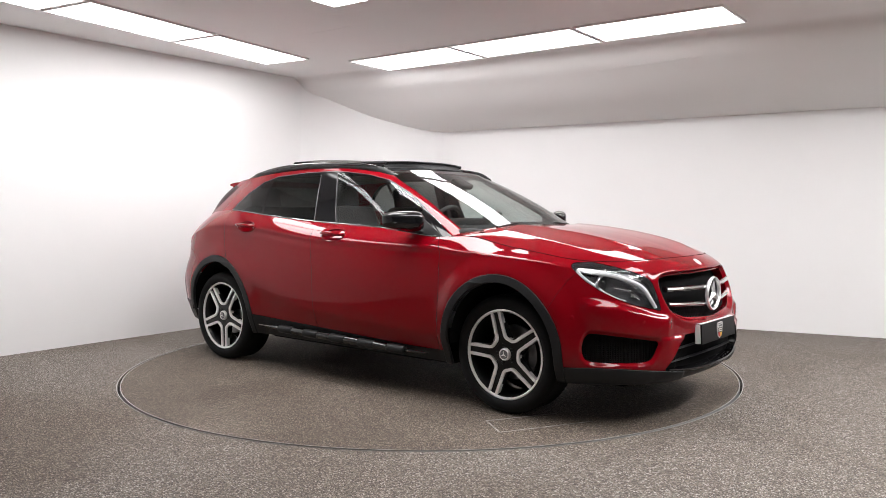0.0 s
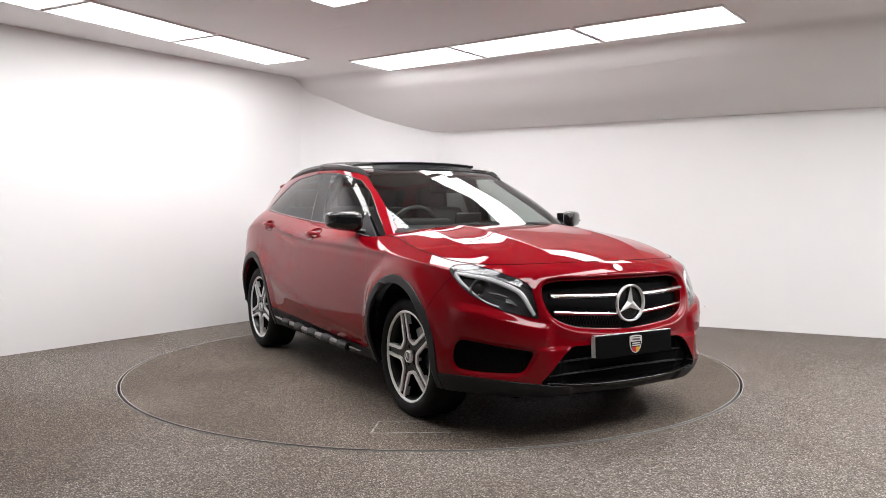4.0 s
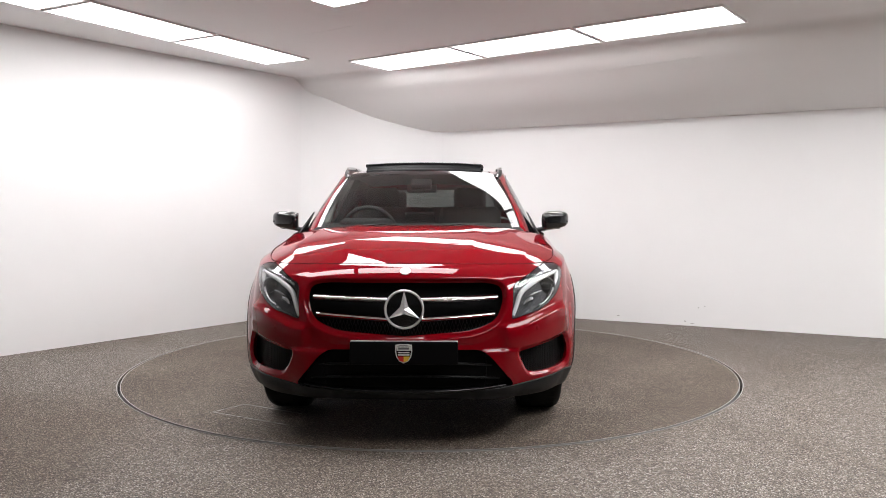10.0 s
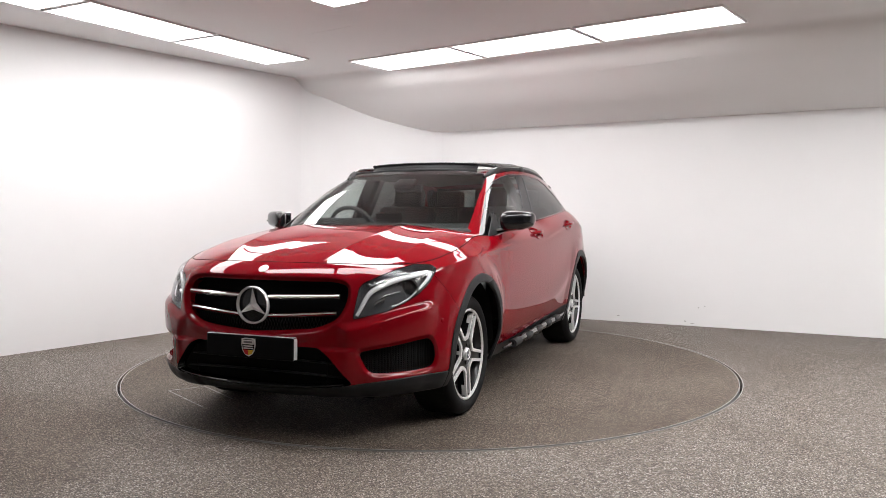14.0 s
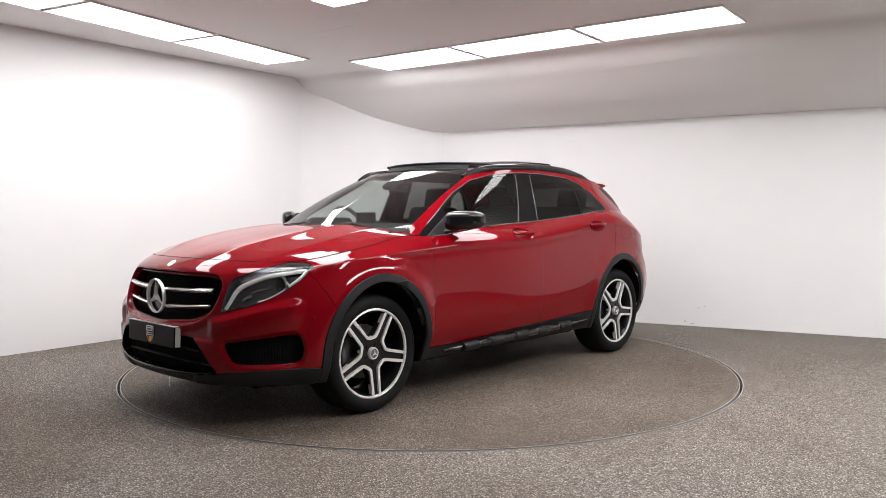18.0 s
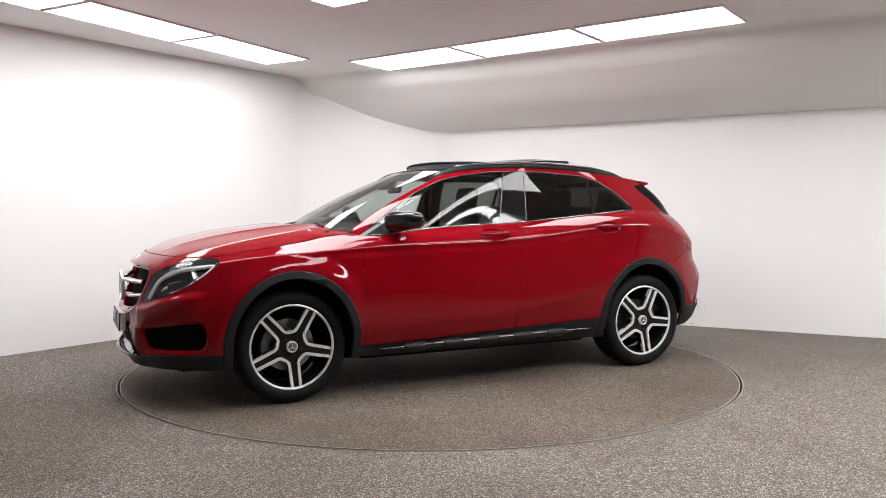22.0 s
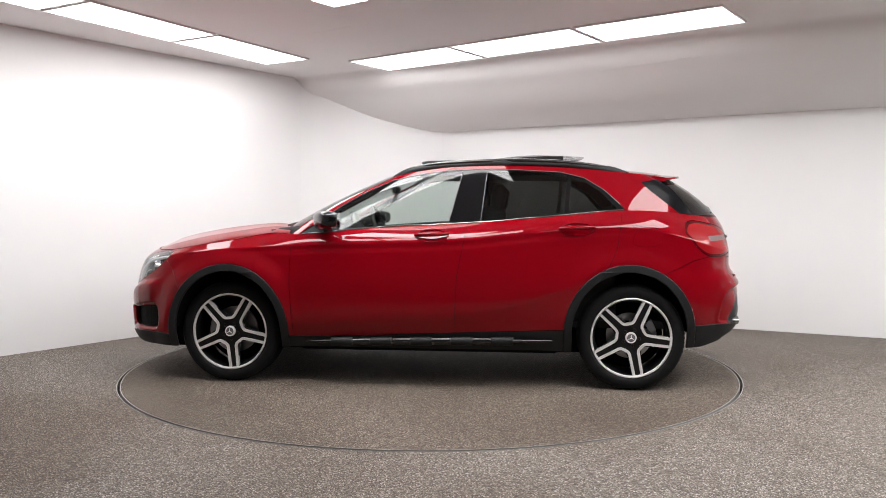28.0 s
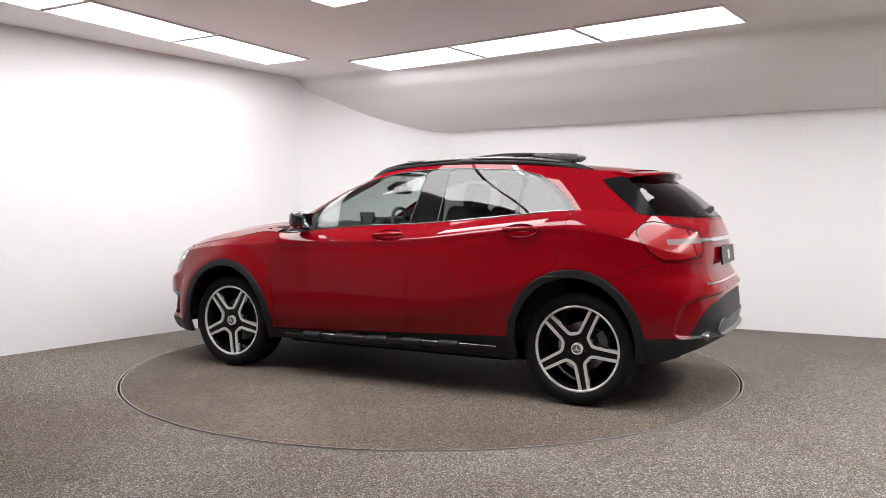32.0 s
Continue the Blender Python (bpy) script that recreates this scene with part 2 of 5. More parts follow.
def curve(*keys):
    """A smooth function through (at, value) keys."""
    keys = sorted(keys)
    xs, ys = np.array([k[0] for k in keys], float), np.array([k[1] for k in keys], float)
    h, d = np.diff(xs), np.diff(ys) / np.diff(xs)
    n = len(xs)
    a, r = np.zeros((n, n)), np.zeros(n)
    a[0, :2], a[-1, -2:], r[0], r[-1] = (2, 1), (1, 2), 3 * d[0], 3 * d[-1]
    for i in range(1, n - 1):
        a[i, i - 1:i + 2] = h[i], 2 * (h[i - 1] + h[i]), h[i - 1]
        r[i] = 3 * (h[i] * d[i - 1] + h[i - 1] * d[i])
    m = np.linalg.solve(a, r)

    def f(x):
        x = np.clip(np.asarray(x, float), xs[0], xs[-1])
        i = np.clip(np.searchsorted(xs, x) - 1, 0, len(h) - 1)
        t = (x - xs[i]) / h[i]
        return (1 + 2 * t) * (1 - t) ** 2 * ys[i] + t * (1 - t) ** 2 * h[i] * m[i] + t * t * (3 - 2 * t) * ys[i + 1] + t * t * (t - 1) * h[i] * m[i + 1]
    return f


# ---- the studio ----
CEIL = 2.657
WALL_PLAN = [(-1.46, 3.03), (-1.75, 2.64), (-3.47, 0.336), (-5.6, -2.52), (-5.6, -9.2), (6.9, -9.2), (6.9, -2.3), (6.9, -0.34), (4.167, 1.12), (1.795, 2.386), (0.12, 3.28)]
RIGHT_N = Vector((-0.471, -0.882, 0))
RIGHT_AT = Vector((1.795, 2.386, 0))
cove_line = curve((-0.6, 0.0), (-0.2, 0.0), (0.0, 0.004), (0.127, 0.043), (0.329, 0.168), (0.524, 0.326), (0.718, 0.537), (0.833, 0.662), (0.947, 0.785), (1.0, 0.88), (1.05, 0.96), (1.10, 1.0), (1.3, 1.0))


def ceiling_point(d, c):
    """Height of the ceiling d metres off the right-hand wall, c metres along it; the slope widens towards the front, with the row of panels."""
    low = 2.095 + 0.0065 * max(-2.6, min(3.0, c))
    reach = 1.0 - 0.08 * max(0.0, min(1.0, (c + 2.25) / 0.7)) + 0.10 * max(0.0, min(4.0, c + 1.55))
    return low + (CEIL - low) * min(1.0, float(cove_line(d / reach)))


def ceiling_height(x, y):
    p = Vector((x, y, 0)) - RIGHT_AT
    return ceiling_point(p.dot(RIGHT_N), p.dot(Vector((0.882, -0.471, 0))))


def rounded_plan(points, radius=0.10):
    """The wall line with the back corners slightly rounded."""
    out = []
    n = len(points)
    for i, p in enumerate(points):
        p, a, b = Vector(p), Vector(points[i - 1]), Vector(points[(i + 1) % n])
        r = radius if p.y > 2.2 else 0.02
        p0, p1 = p + (a - p).normalized() * r, p + (b - p).normalized() * r
        for k in range(5):
            t = k / 4
            out.append(p0 * (1 - t) ** 2 + p * 2 * t * (1 - t) + p1 * t * t)
    return out


def build_room():
    plan = rounded_plan(WALL_PLAN)
    centre = Vector((0, -2.5))
    names = {"wall_left": [], "wall_back": [], "wall_right": [], "wall_front": [], "wall_front_left": [], "wall_front_right": []}

    def side_of(p):
        if p.y < -8.0 and abs(p.x) < 6.9:
            return "wall_front"
        if p.y < (-2.3 if p.x < 0 else -5.2):
            return "wall_front_left" if p.x < 0 else "wall_front_right"
        if p.x < -1.5:
            return "wall_left"
        if p.x > 0.1:
            return "wall_right"
        return "wall_back"
    n = len(plan)
    for i in range(n):
        a, b = plan[i], plan[(i + 1) % n]
        names[side_of((a + b) / 2)].append((a, b))
    for name, runs in names.items():
        bm = bmesh.new()
        for a, b in runs:
            steps = max(1, int((b - a).length / 0.25))
            for k in range(steps):
                p, q = a.lerp(b, k / steps), a.lerp(b, (k + 1) / steps)
                po, qo = p + (p - centre).normalized() * 0.2, q + (q - centre).normalized() * 0.2
                zp, zq = ceiling_height(*p) + 0.06, ceiling_height(*q) + 0.06
                v = [bm.verts.new(c) for c in ((*p, 0), (*q, 0), (*q, zq), (*p, zp), (*po, 0), (*qo, 0), (*qo, zq), (*po, zp))]
                for f in ((0, 1, 2, 3), (5, 4, 7, 6), (3, 2, 6, 7)):
                    bm.faces.new([v[j] for j in f])
        bmesh.ops.remove_doubles(bm, verts=bm.verts[:], dist=0.0005)
        # the unseen walls that close the room are grey to hold back bounce light
        dark = name in ("wall_front", "wall_front_right")
        ob = part(name, bm, UNSEEN_GREY if dark else WALL, None, smooth=25)
        tagged(ob, "unseen plain grey wall added to close the room" if dark else "plain white painted studio wall with faint scuffs", "wall", kind="structure")
    # ceiling: a grid that dips into the cove towards the right-hand wall
    bm = bmesh.new()
    t = Vector((0.882, -0.471, 0))
    ds = [-0.35, -0.05] + [0.05 * k for k in range(0, 40)] + [2.2, 4.0, 7.0, 11.5]
    cs = [-8.5 + 0.4 * k for k in range(43)]
    grid = [[bm.verts.new((*(RIGHT_AT + RIGHT_N * d + t * c)[:2], ceiling_point(d, c))) for c in cs] for d in ds]
    for i in range(len(ds) - 1):
        for j in range(len(cs) - 1):
            bm.faces.new((grid[i][j], grid[i][j + 1], grid[i + 1][j + 1], grid[i + 1][j]))
    up = bmesh.ops.extrude_face_region(bm, geom=bm.faces[:])["geom"]
    bmesh.ops.translate(bm, vec=(0, 0, 0.12), verts=[v for v in up if isinstance(v, bmesh.types.BMVert)])
    tagged(part("ceiling", bm, CEILING, None, smooth=30), "white painted ceiling sloping down into a cove", "ceiling", kind="structure")
    # floor with a round opening for the turntable
    bm = bmesh.new()
    inner, outer = [], []
    for k in range(160):
        a = 2 * math.pi * k / 160
        inner.append(bm.verts.new((FLOOR_HOLE * math.cos(a), FLOOR_HOLE * math.sin(a), 0)))
        outer.append(bm.verts.new((14 * math.cos(a), 14 * math.sin(a), 0)))
    for k in range(160):
        bm.faces.new((inner[k - 1], outer[k - 1], outer[k], inner[k]))
    e = [ed for ed in bm.edges if ed.verts[0] in inner and ed.verts[1] in inner]
    low = bmesh.ops.extrude_edge_only(bm, edges=e)["geom"]
    bmesh.ops.translate(bm, vec=(0, 0, -0.06), verts=[v for v in low if isinstance(v, bmesh.types.BMVert)])
    tagged(part("floor", bm, FLOOR, None), "speckled brown-grey stone carpet floor", "floor", kind="structure")
    ring = lathe([(FLOOR_HOLE - 0.001, 0.001), (FLOOR_HOLE + 0.004, 0.002), (FLOOR_HOLE + 0.004, -0.01), (FLOOR_HOLE - 0.001, -0.03)], 160, "z")
    tagged(part("floor_edge_trim", ring, GROOVE_LIP, None, smooth=40), "thin steel edging ring round the turntable", "trim", kind="structure")
    bed = lathe([(0.01, -0.05), (FLOOR_HOLE + 0.05, -0.05)], 96, "z")
    tagged(part("turntable_pit", bed, GROOVE, None), "dark pit under the turntable edge", "pit", kind="structure")


FLOOR_HOLE = 2.2365
DISC = 2.2165


def light_panel(at, heading, length=1.19, width=0.59, glowing=PANEL):
    """A flat ceiling light: grey frame with a glowing diffuser set in it."""
    thing = new("light_panel")
    thing.matrix_basis = pose(at[0], at[1], CEIL - 0.004, 0, 0, heading)
    tagged(thing, "flat white glowing rectangular ceiling light panel", "light panel", "ceiling light panels")
    bm = bmesh.new()
    w = 0.016
    for sx, sy, ax, ay in ((length, w, 0, width / 2 - w / 2), (length, w, 0, -width / 2 + w / 2), (w, width - 2 * w, length / 2 - w / 2, 0), (w, width - 2 * w, -length / 2 + w / 2, 0)):
        box((sx, sy, 0.016), (ax, ay, -0.004), bm=bm)
    part("frame", bm, FRAME, thing)
    part("diffuser", box((length - 2 * w, width - 2 * w, 0.006), (0, 0, -0.003)), glowing, thing, "glowing white diffuser")
    return thing


def build_lights():
    # a row along the left wall, a row along the sloping side, and rows over and in front of the turntable
    h1, h2 = 60.4, -36.8
    u1 = Vector((math.cos(radians(h1)), math.sin(radians(h1))))
    u2 = Vector((math.cos(radians(h2)), math.sin(radians(h2))))
    start = Vector((-1.732, 1.404))
    for k in range(3):
        light_panel(start - u1 * 1.24 * k, h1, 1.215, 0.55, DIM_PANEL)
    start = Vector((-0.154, 1.79))
    for k in range(3):
        light_panel(start + u2 * 1.225 * k, h2, 1.20, 0.625, DIM_PANEL)
    # a panel over the turntable, parallel to the second row, and a row in front of it
    light_panel(Vector((-0.738, -0.166)) + u2 * 0.6 - u1 * 0.3, h2, glowing=STRONG_PANEL)
    h3 = -4.0
    u3 = Vector((math.cos(radians(h3)), math.sin(radians(h3))))
    for k in range(2):
        light_panel(Vector((-0.22, -1.56)) - u3 * 1.215 * k, h3, glowing=PANEL)
    # the row that closes the square on the right
    n1 = Vector((u1.y, -u1.x))
    for k in range(3):
        light_panel(n1 * 2.50 + u1 * (-0.40 - 1.215 * k), h1, width=0.55)
    # unseen fill row, added further out by the right-hand wall to brighten that side
    for k in range(3):
        light_panel(Vector((4.3, -0.75)) - u1 * 1.215 * k, h1, glowing=FILL_PANEL)


def build_marks():
    """Scuffs near the foot of the wall, hairline joints in the ceiling, bits of dry leaf on the floor."""
    rnd = random.Random(4)
    for x, y, z, w, h in ((2.584, 1.964, 0.045, 0.03, 0.012), (2.65, 1.93, 0.024, 0.05, 0.008), (2.753, 1.874, 0.208, 0.018, 0.012), (2.70, 1.90, 0.19, 0.010, 0.02), (1.98, 2.29, 0.06, 0.04, 0.008)):
        bm = bmesh.new()
        v = [bm.verts.new((w / 2 * math.cos(a) * rnd.uniform(0.6, 1.1), 0, h / 2 * math.sin(a) * rnd.uniform(0.6, 1.1))) for a in np.linspace(0, 2 * math.pi, 10)[:-1]]
        bm.faces.new(v)
        bmesh.ops.solidify(bm, geom=bm.faces[:], thickness=0.0008)
        ob = part("scuff_mark", bm, SCUFF, None)
        ob.matrix_basis = pose(x - 0.471 * 0.0025, y - 0.882 * 0.0025, z, 0, 0, -28.1)
        tagged(ob, "small grey scuff on the white wall", "scuff", "wall scuffs", "structure")
    for x, y in ((-2.19, -1.977), (3.51, 0.832), (3.18, 0.92), (-2.6, -1.1)):
        bm = bmesh.new()
        v = [bm.verts.new((0.010 * math.cos(a) * rnd.uniform(0.5, 1.3), 0.007 * math.sin(a) * rnd.uniform(0.5, 1.3), 0.001 + 0.004 * rnd.random())) for a in np.linspace(0, 2 * math.pi, 9)[:-1]]
        top = bm.verts.new((0, 0, 0.006))
        for k in range(8):
            bm.faces.new((v[k - 1], v[k], top))
        ob = part("dry_leaf_scrap", bm, DEBRIS, None)
        ob.matrix_basis = pose(x, y, 0, 0, 0, rnd.uniform(0, 360))
        tagged(ob, "tiny dry brown leaf scrap lying on the floor", "litter", "floor litter")
    for (x0, y0), (x1, y1) in (((-1.05, 0.75), (-0.62, 0.42)), ((1.55, 1.45), (2.35, 0.86))):
        ends = [(x, y, ceiling_height(x, y) + 0.0006) for x, y in ((x0 + (x1 - x0) * k / 6, y0 + (y1 - y0) * k / 6) for k in range(7))]
        ob = part("ceiling_joint", tube(ends, 0.0022, 6), CEILING, None)
        tagged(ob, "hairline joint in the white ceiling paint", "joint", kind="structure")


def build_turntable():
    disc = new("turntable")
    tagged(disc, "round stone carpet turntable flush with the floor", "turntable")
    bm = lathe([(0.001, 0.0), (1.1, 0.0), (DISC, 0.0), (DISC, -0.04)], 160, "z")
    part("deck", bm, DECK, disc)
    # a pale outline taped on the deck near the front wheel
    c = [Vector((1.31, -1.085)), Vector((1.50, -1.225)), Vector((1.775, -0.72)), Vector((1.53, -0.70))]
    for a, b in ((c[0], c[1]), (c[1], c[2]), (c[0], c[3])):
        d = b - a
        at = (a + b) / 2
        part("deck_line", box((d.length, 0.009, 0.0012), (at.x, at.y, 0.0008), (0, 0, math.degrees(math.atan2(d.y, d.x)))), CHALK, disc, "thin pale line on the deck")
    part("rim", lathe([(DISC - 0.004, 0.0015), (DISC + 0.0015, 0.002), (DISC + 0.0015, -0.03)], 160, "z"), GROOVE_LIP, disc, "thin worn steel rim", 40)
    return disc


# ---- the car: x forward, y to its left, z up, its origin on the ground between the axles ----
class Sheet:
    """A surface of triangles with a name for every face; it can be divided along smooth lines."""

    def __init__(self, verts, quads, name):
        self.v = np.asarray(verts, float)
        q = np.asarray(quads, int)
        self.f = np.concatenate([q[:, [0, 1, 2]], q[:, [0, 2, 3]]])
        self.names = [name]
        self.tag = np.zeros(len(self.f), int)
        n = np.zeros_like(self.v)
        a, b, c = (self.v[self.f[:, k]] for k in range(3))
        fn = np.cross(b - a, c - a)
        for k in range(3):
            np.add.at(n, self.f[:, k], fn)
        self.n = n / np.maximum(np.linalg.norm(n, axis=1, keepdims=True), 1e-12)

    def ident(self, name):
        if name not in self.names:
            self.names.append(name)
        return self.names.index(name)

    def split(self, d, only):
        """Cut the faces marked in only along d = 0. Returns d for the new set of vertices."""
        d = np.where(np.abs(d) < 1e-5, 1e-5, d)
        f = self.f
        s = d[f] > 0
        cross = only & (s.any(1) != s.all(1))
        if not cross.any():
            return d
        idx = np.nonzero(cross)[0]
        tri, ts = f[idx], s[idx]
        # turn every triangle so that its lone corner comes first
        lone = np.where((ts.sum(1) == 1)[:, None], ts, ~ts).argmax(1)
        r = np.arange(len(idx))
        a, b, c = tri[r, lone], tri[r, (lone + 1) % 3], tri[r, (lone + 2) % 3]
        pairs = np.concatenate([np.sort(np.stack([a, b], 1), 1), np.sort(np.stack([a, c], 1), 1)])
        uniq, inv = np.unique(pairs, axis=0, return_inverse=True)
        inv = inv.ravel()
        p, q = uniq[:, 0], uniq[:, 1]
        t = (d[p] / (d[p] - d[q]))[:, None]
        base = len(self.v)
        self.v = np.concatenate([self.v, self.v[p] * (1 - t) + self.v[q] * t])
        nn = self.n[p] * (1 - t) + self.n[q] * t
        self.n = np.concatenate([self.n, nn / np.linalg.norm(nn, axis=1, keepdims=True)])
        ab, ac = base + inv[:len(idx)], base + inv[len(idx):]
        fresh = np.concatenate([np.stack([a, ab, ac], 1), np.stack([ab, b, c], 1), np.stack([ab, c, ac], 1)])
        tags = np.tile(self.tag[idx], 3)
        self.f = np.concatenate([f[~cross], fresh])
        self.tag = np.concatenate([self.tag[~cross], tags])
        return np.concatenate([d, np.zeros(len(uniq))])

    def carve(self, field, name, source, gap=0.0, gap_name="seam"):
        """Give the faces where field < 0 a new name; with a gap, a strip of that half width round the line becomes a seam."""
        src = np.isin(self.tag, [self.ident(s) for s in source])
        if gap:
            for off in (gap, -gap):
                self.split(field(self.v) + off, np.isin(self.tag, [self.ident(s) for s in source]))
        else:
            self.split(field(self.v), src)
        mid = self.v[self.f].mean(1)
        d = field(mid)
        src = np.isin(self.tag, [self.ident(s) for s in source])
        self.tag[src & (d < -gap)] = self.ident(name)
        if gap:
            self.tag[src & (np.abs(d) <= gap)] = self.ident(gap_name)

    def drop(self, *names):
        keep = ~np.isin(self.tag, [self.ident(n) for n in names])
        self.f, self.tag = self.f[keep], self.tag[keep]

    def piece(self, name, mirror=0, push=0.0, lift=None):
        """The vertices, faces and normals of one name; mirror: 0 this side, 1 the other, 2 both joined on the middle line."""
        f = self.f[self.tag == self.ident(name)]
        used, inv = np.unique(f, return_inverse=True)
        f = inv.reshape(-1, 3)
        v, n = self.v[used] - self.n[used] * push, self.n[used]
        if mirror == 0:
            return v, f, n
        flip = np.array([1, -1, 1])
        if mirror == 1:
            return v * flip, f[:, ::-1], n * flip
        on = np.abs(v[:, 1]) < 2e-4
        to = np.where(on, np.arange(len(v)), np.cumsum(~on) - 1 + len(v))
        n[on, 1] = 0
        return np.concatenate([v, (v * flip)[~on]]), np.concatenate([f, to[f][:, ::-1]]), np.concatenate([n, (n * flip)[~on]])


def inside(points, axes, radius=0.0, where=None):
    """A field: the signed distance to an outline in a side, front or wrapped view; radius rounds its corners."""
    pts = np.array(points, float)
    if radius:
        out = []
        for i in range(len(pts)):
            p, a, b = pts[i], pts[i - 1], pts[(i + 1) % len(pts)]
            ra = min(radius, np.linalg.norm(a - p) * 0.45)
            rb = min(radius, np.linalg.norm(b - p) * 0.45)
            p0, p1 = p + (a - p) / np.linalg.norm(a - p) * ra, p + (b - p) / np.linalg.norm(b - p) * rb
            out += [p0 * (1 - t) ** 2 + p * 2 * t * (1 - t) + p1 * t * t for t in (0, 0.25, 0.5, 0.75, 1)]
        pts = np.array(out)

    def field(v):
        q = axes(v)
        best = np.full(len(q), 1e9)
        sign = np.ones(len(q))
        for i in range(len(pts)):
            a, b = pts[i - 1], pts[i]
            e, w = b - a, q - a
            t = np.clip((w @ e) / max(e @ e, 1e-12), 0, 1)
            best = np.minimum(best, ((w - t[:, None] * e) ** 2).sum(1))
            c1, c2, c3 = q[:, 1] >= a[1], q[:, 1] < b[1], e[0] * w[:, 1] > e[1] * w[:, 0]
            sign = np.where((c1 & c2 & c3) | (~c1 & ~c2 & ~c3), -sign, sign)
        d = sign * np.sqrt(best)
        return d if where is None else np.where(where(v), d, np.maximum(d, 0.05))
    return field


def side_view(v):
    return v[:, [0, 2]]


def front_view(v):
    return v[:, [1, 2]]


def wrap_front(v):
    return np.stack([np.abs(v[:, 1]) - v[:, 0] + 2.2, v[:, 2]], 1)


def wrap_rear(v):
    return np.stack([np.abs(v[:, 1]) + v[:, 0] + 2.2, v[:, 2]], 1)


# form lines of the body
nose = curve((0.18, 2.10), (0.24, 2.215), (0.30, 2.252), (0.40, 2.262), (0.50, 2.260), (0.60, 2.252), (0.70, 2.234), (0.80, 2.200), (0.86, 2.160), (0.895, 2.110), (0.93, 2.03))
tail = curve((0.18, -1.96), (0.26, -2.06), (0.34, -2.108), (0.45, -2.140), (0.56, -2.150), (0.66, -2.135), (0.735, -2.105), (0.78, -2.075), (0.88, -2.065), (0.98, -2.06), (1.06, -2.050), (1.13, -2.020), (1.2, -1.98))
bow_rear = curve((0.2, 0.02), (0.8, 0.02), (0.95, 0.03), (1.05, 0.06), (1.13, 0.09), (1.2, 0.10))
top_edge = curve((2.3, 0.905), (2.1, 0.902), (1.95, 0.893), (1.75, 0.905), (1.55, 0.938), (1.25, 0.985), (1.05, 1.018), (0.87, 1.012), (0.60, 1.032), (0.24, 1.062), (-0.30, 1.088), (-0.70, 1.120), (-1.0, 1.148), (-1.3, 1.172), (-1.6, 1.160), (-1.9, 1.130), (-2.2, 1.115))
shoulder = curve((2.3, 0.83), (1.9, 0.85), (1.64, 0.885), (1.17, 0.925), (0.6, 0.945), (0.1, 0.958), (-0.3, 0.978), (-0.6, 1.010), (-0.95, 1.044), (-1.3, 1.058), (-1.6, 1.02), (-1.9, 0.93), (-2.2, 0.86))
roll = curve((2.3, 1.5), (1.6, 1.35), (1.2, 1.15), (0.95, 0.55), (0.6, 0.28), (0.0, 0.28), (-1.0, 0.30), (-1.4, 0.36), (-1.7, 0.60), (-2.2, 0.75))
round_off = curve((2.3, 1.6), (1.2, 1.6), (0.85, 4.5), (-1.3, 5.0), (-1.7, 2.6), (-2.2, 1.6))
low_width = curve((0.15, 0.795), (0.25, 0.832), (0.35, 0.870), (0.48, 0.898), (0.62, 0.911), (0.75, 0.909), (0.88, 0.896), (1.0, 0.884), (1.3, 0.87))
plan_width = curve((2.3, 0.975), (1.35, 0.985), (0.6, 1.0), (-0.6, 1.0), (-1.35, 0.988), (-2.2, 0.965))
N_FRONT, N_REAR, X_FRONT, X_REAR = 4.6, 4.2, 1.15, -1.15
bow_front = curve((0.2, 0.16), (0.4, 0.18), (0.65, 0.24), (0.9, 0.27))


sweep_line = curve((1.5, 0.40), (0.62, 0.445), (0.0, 0.480), (-0.4, 0.525), (-0.7, 0.60), (-0.95, 0.70), (-1.15, 0.80), (-1.6, 0.95))


def half_width(x, z):
    """How far the flank stands out at a place along the car and a height."""
    zs = shoulder(x)
    t = z - zs
    w = low_width(np.minimum(z, zs)) * plan_width(x)
    over = np.maximum(t, 0)
    w = w - roll(x) * over - round_off(x) * over ** 2
    # the flank dips a little under the crease, and a second crease sweeps up towards the rear wheel
    in_doors = np.clip((1.5 - np.abs(x + 0.1)) / 0.5, 0, 1)
    w = w - 0.004 * np.exp(-((t + 0.026) / 0.022) ** 2) * in_doors
    sweep = z - sweep_line(x)
    w = w + 0.010 * in_doors * np.exp(-(np.maximum(sweep, 0) / 0.12) ** 2) * np.exp(-(np.maximum(-sweep, 0) / 0.07) ** 2) - 0.004 * in_doors
    # the lower front corners flare out
    w = w + 0.028 * ease((x - 1.5) / 0.3) * np.exp(-((z - 0.30) / 0.16) ** 2)
    # the wings swell round the wheels
    for xc, swell, far, end in ((1.345, 0.026, 0.575, 0.84), (-1.34, 0.010, 0.57, -9.0)):
        r = np.hypot(x - xc, np.maximum(z - 0.37, 0))
        w = w + swell * (1 - ease((r - 0.44) / (far - 0.44))) * ease((x - end) / 0.20)
    # the front wings are fuller below the shoulder
    w = w + 0.008 * ease((x - 0.95) / 0.4) * (1 - ease((z - 0.62) / 0.2))
    return w


GRILLE = [(-0.7, 0.815), (0.40, 0.812), (0.475, 0.795), (0.488, 0.745), (0.478, 0.685), (0.445, 0.625), (0.34, 0.582), (0, 0.556), (-0.7, 0.556)]
CORNER_INTAKE = [(0.590, 0.470), (0.70, 0.482), (0.86, 0.498), (1.04, 0.514), (1.14, 0.518), (1.180, 0.480), (1.192, 0.42), (1.165, 0.372), (1.09, 0.362), (0.72, 0.362), (0.662, 0.372)]
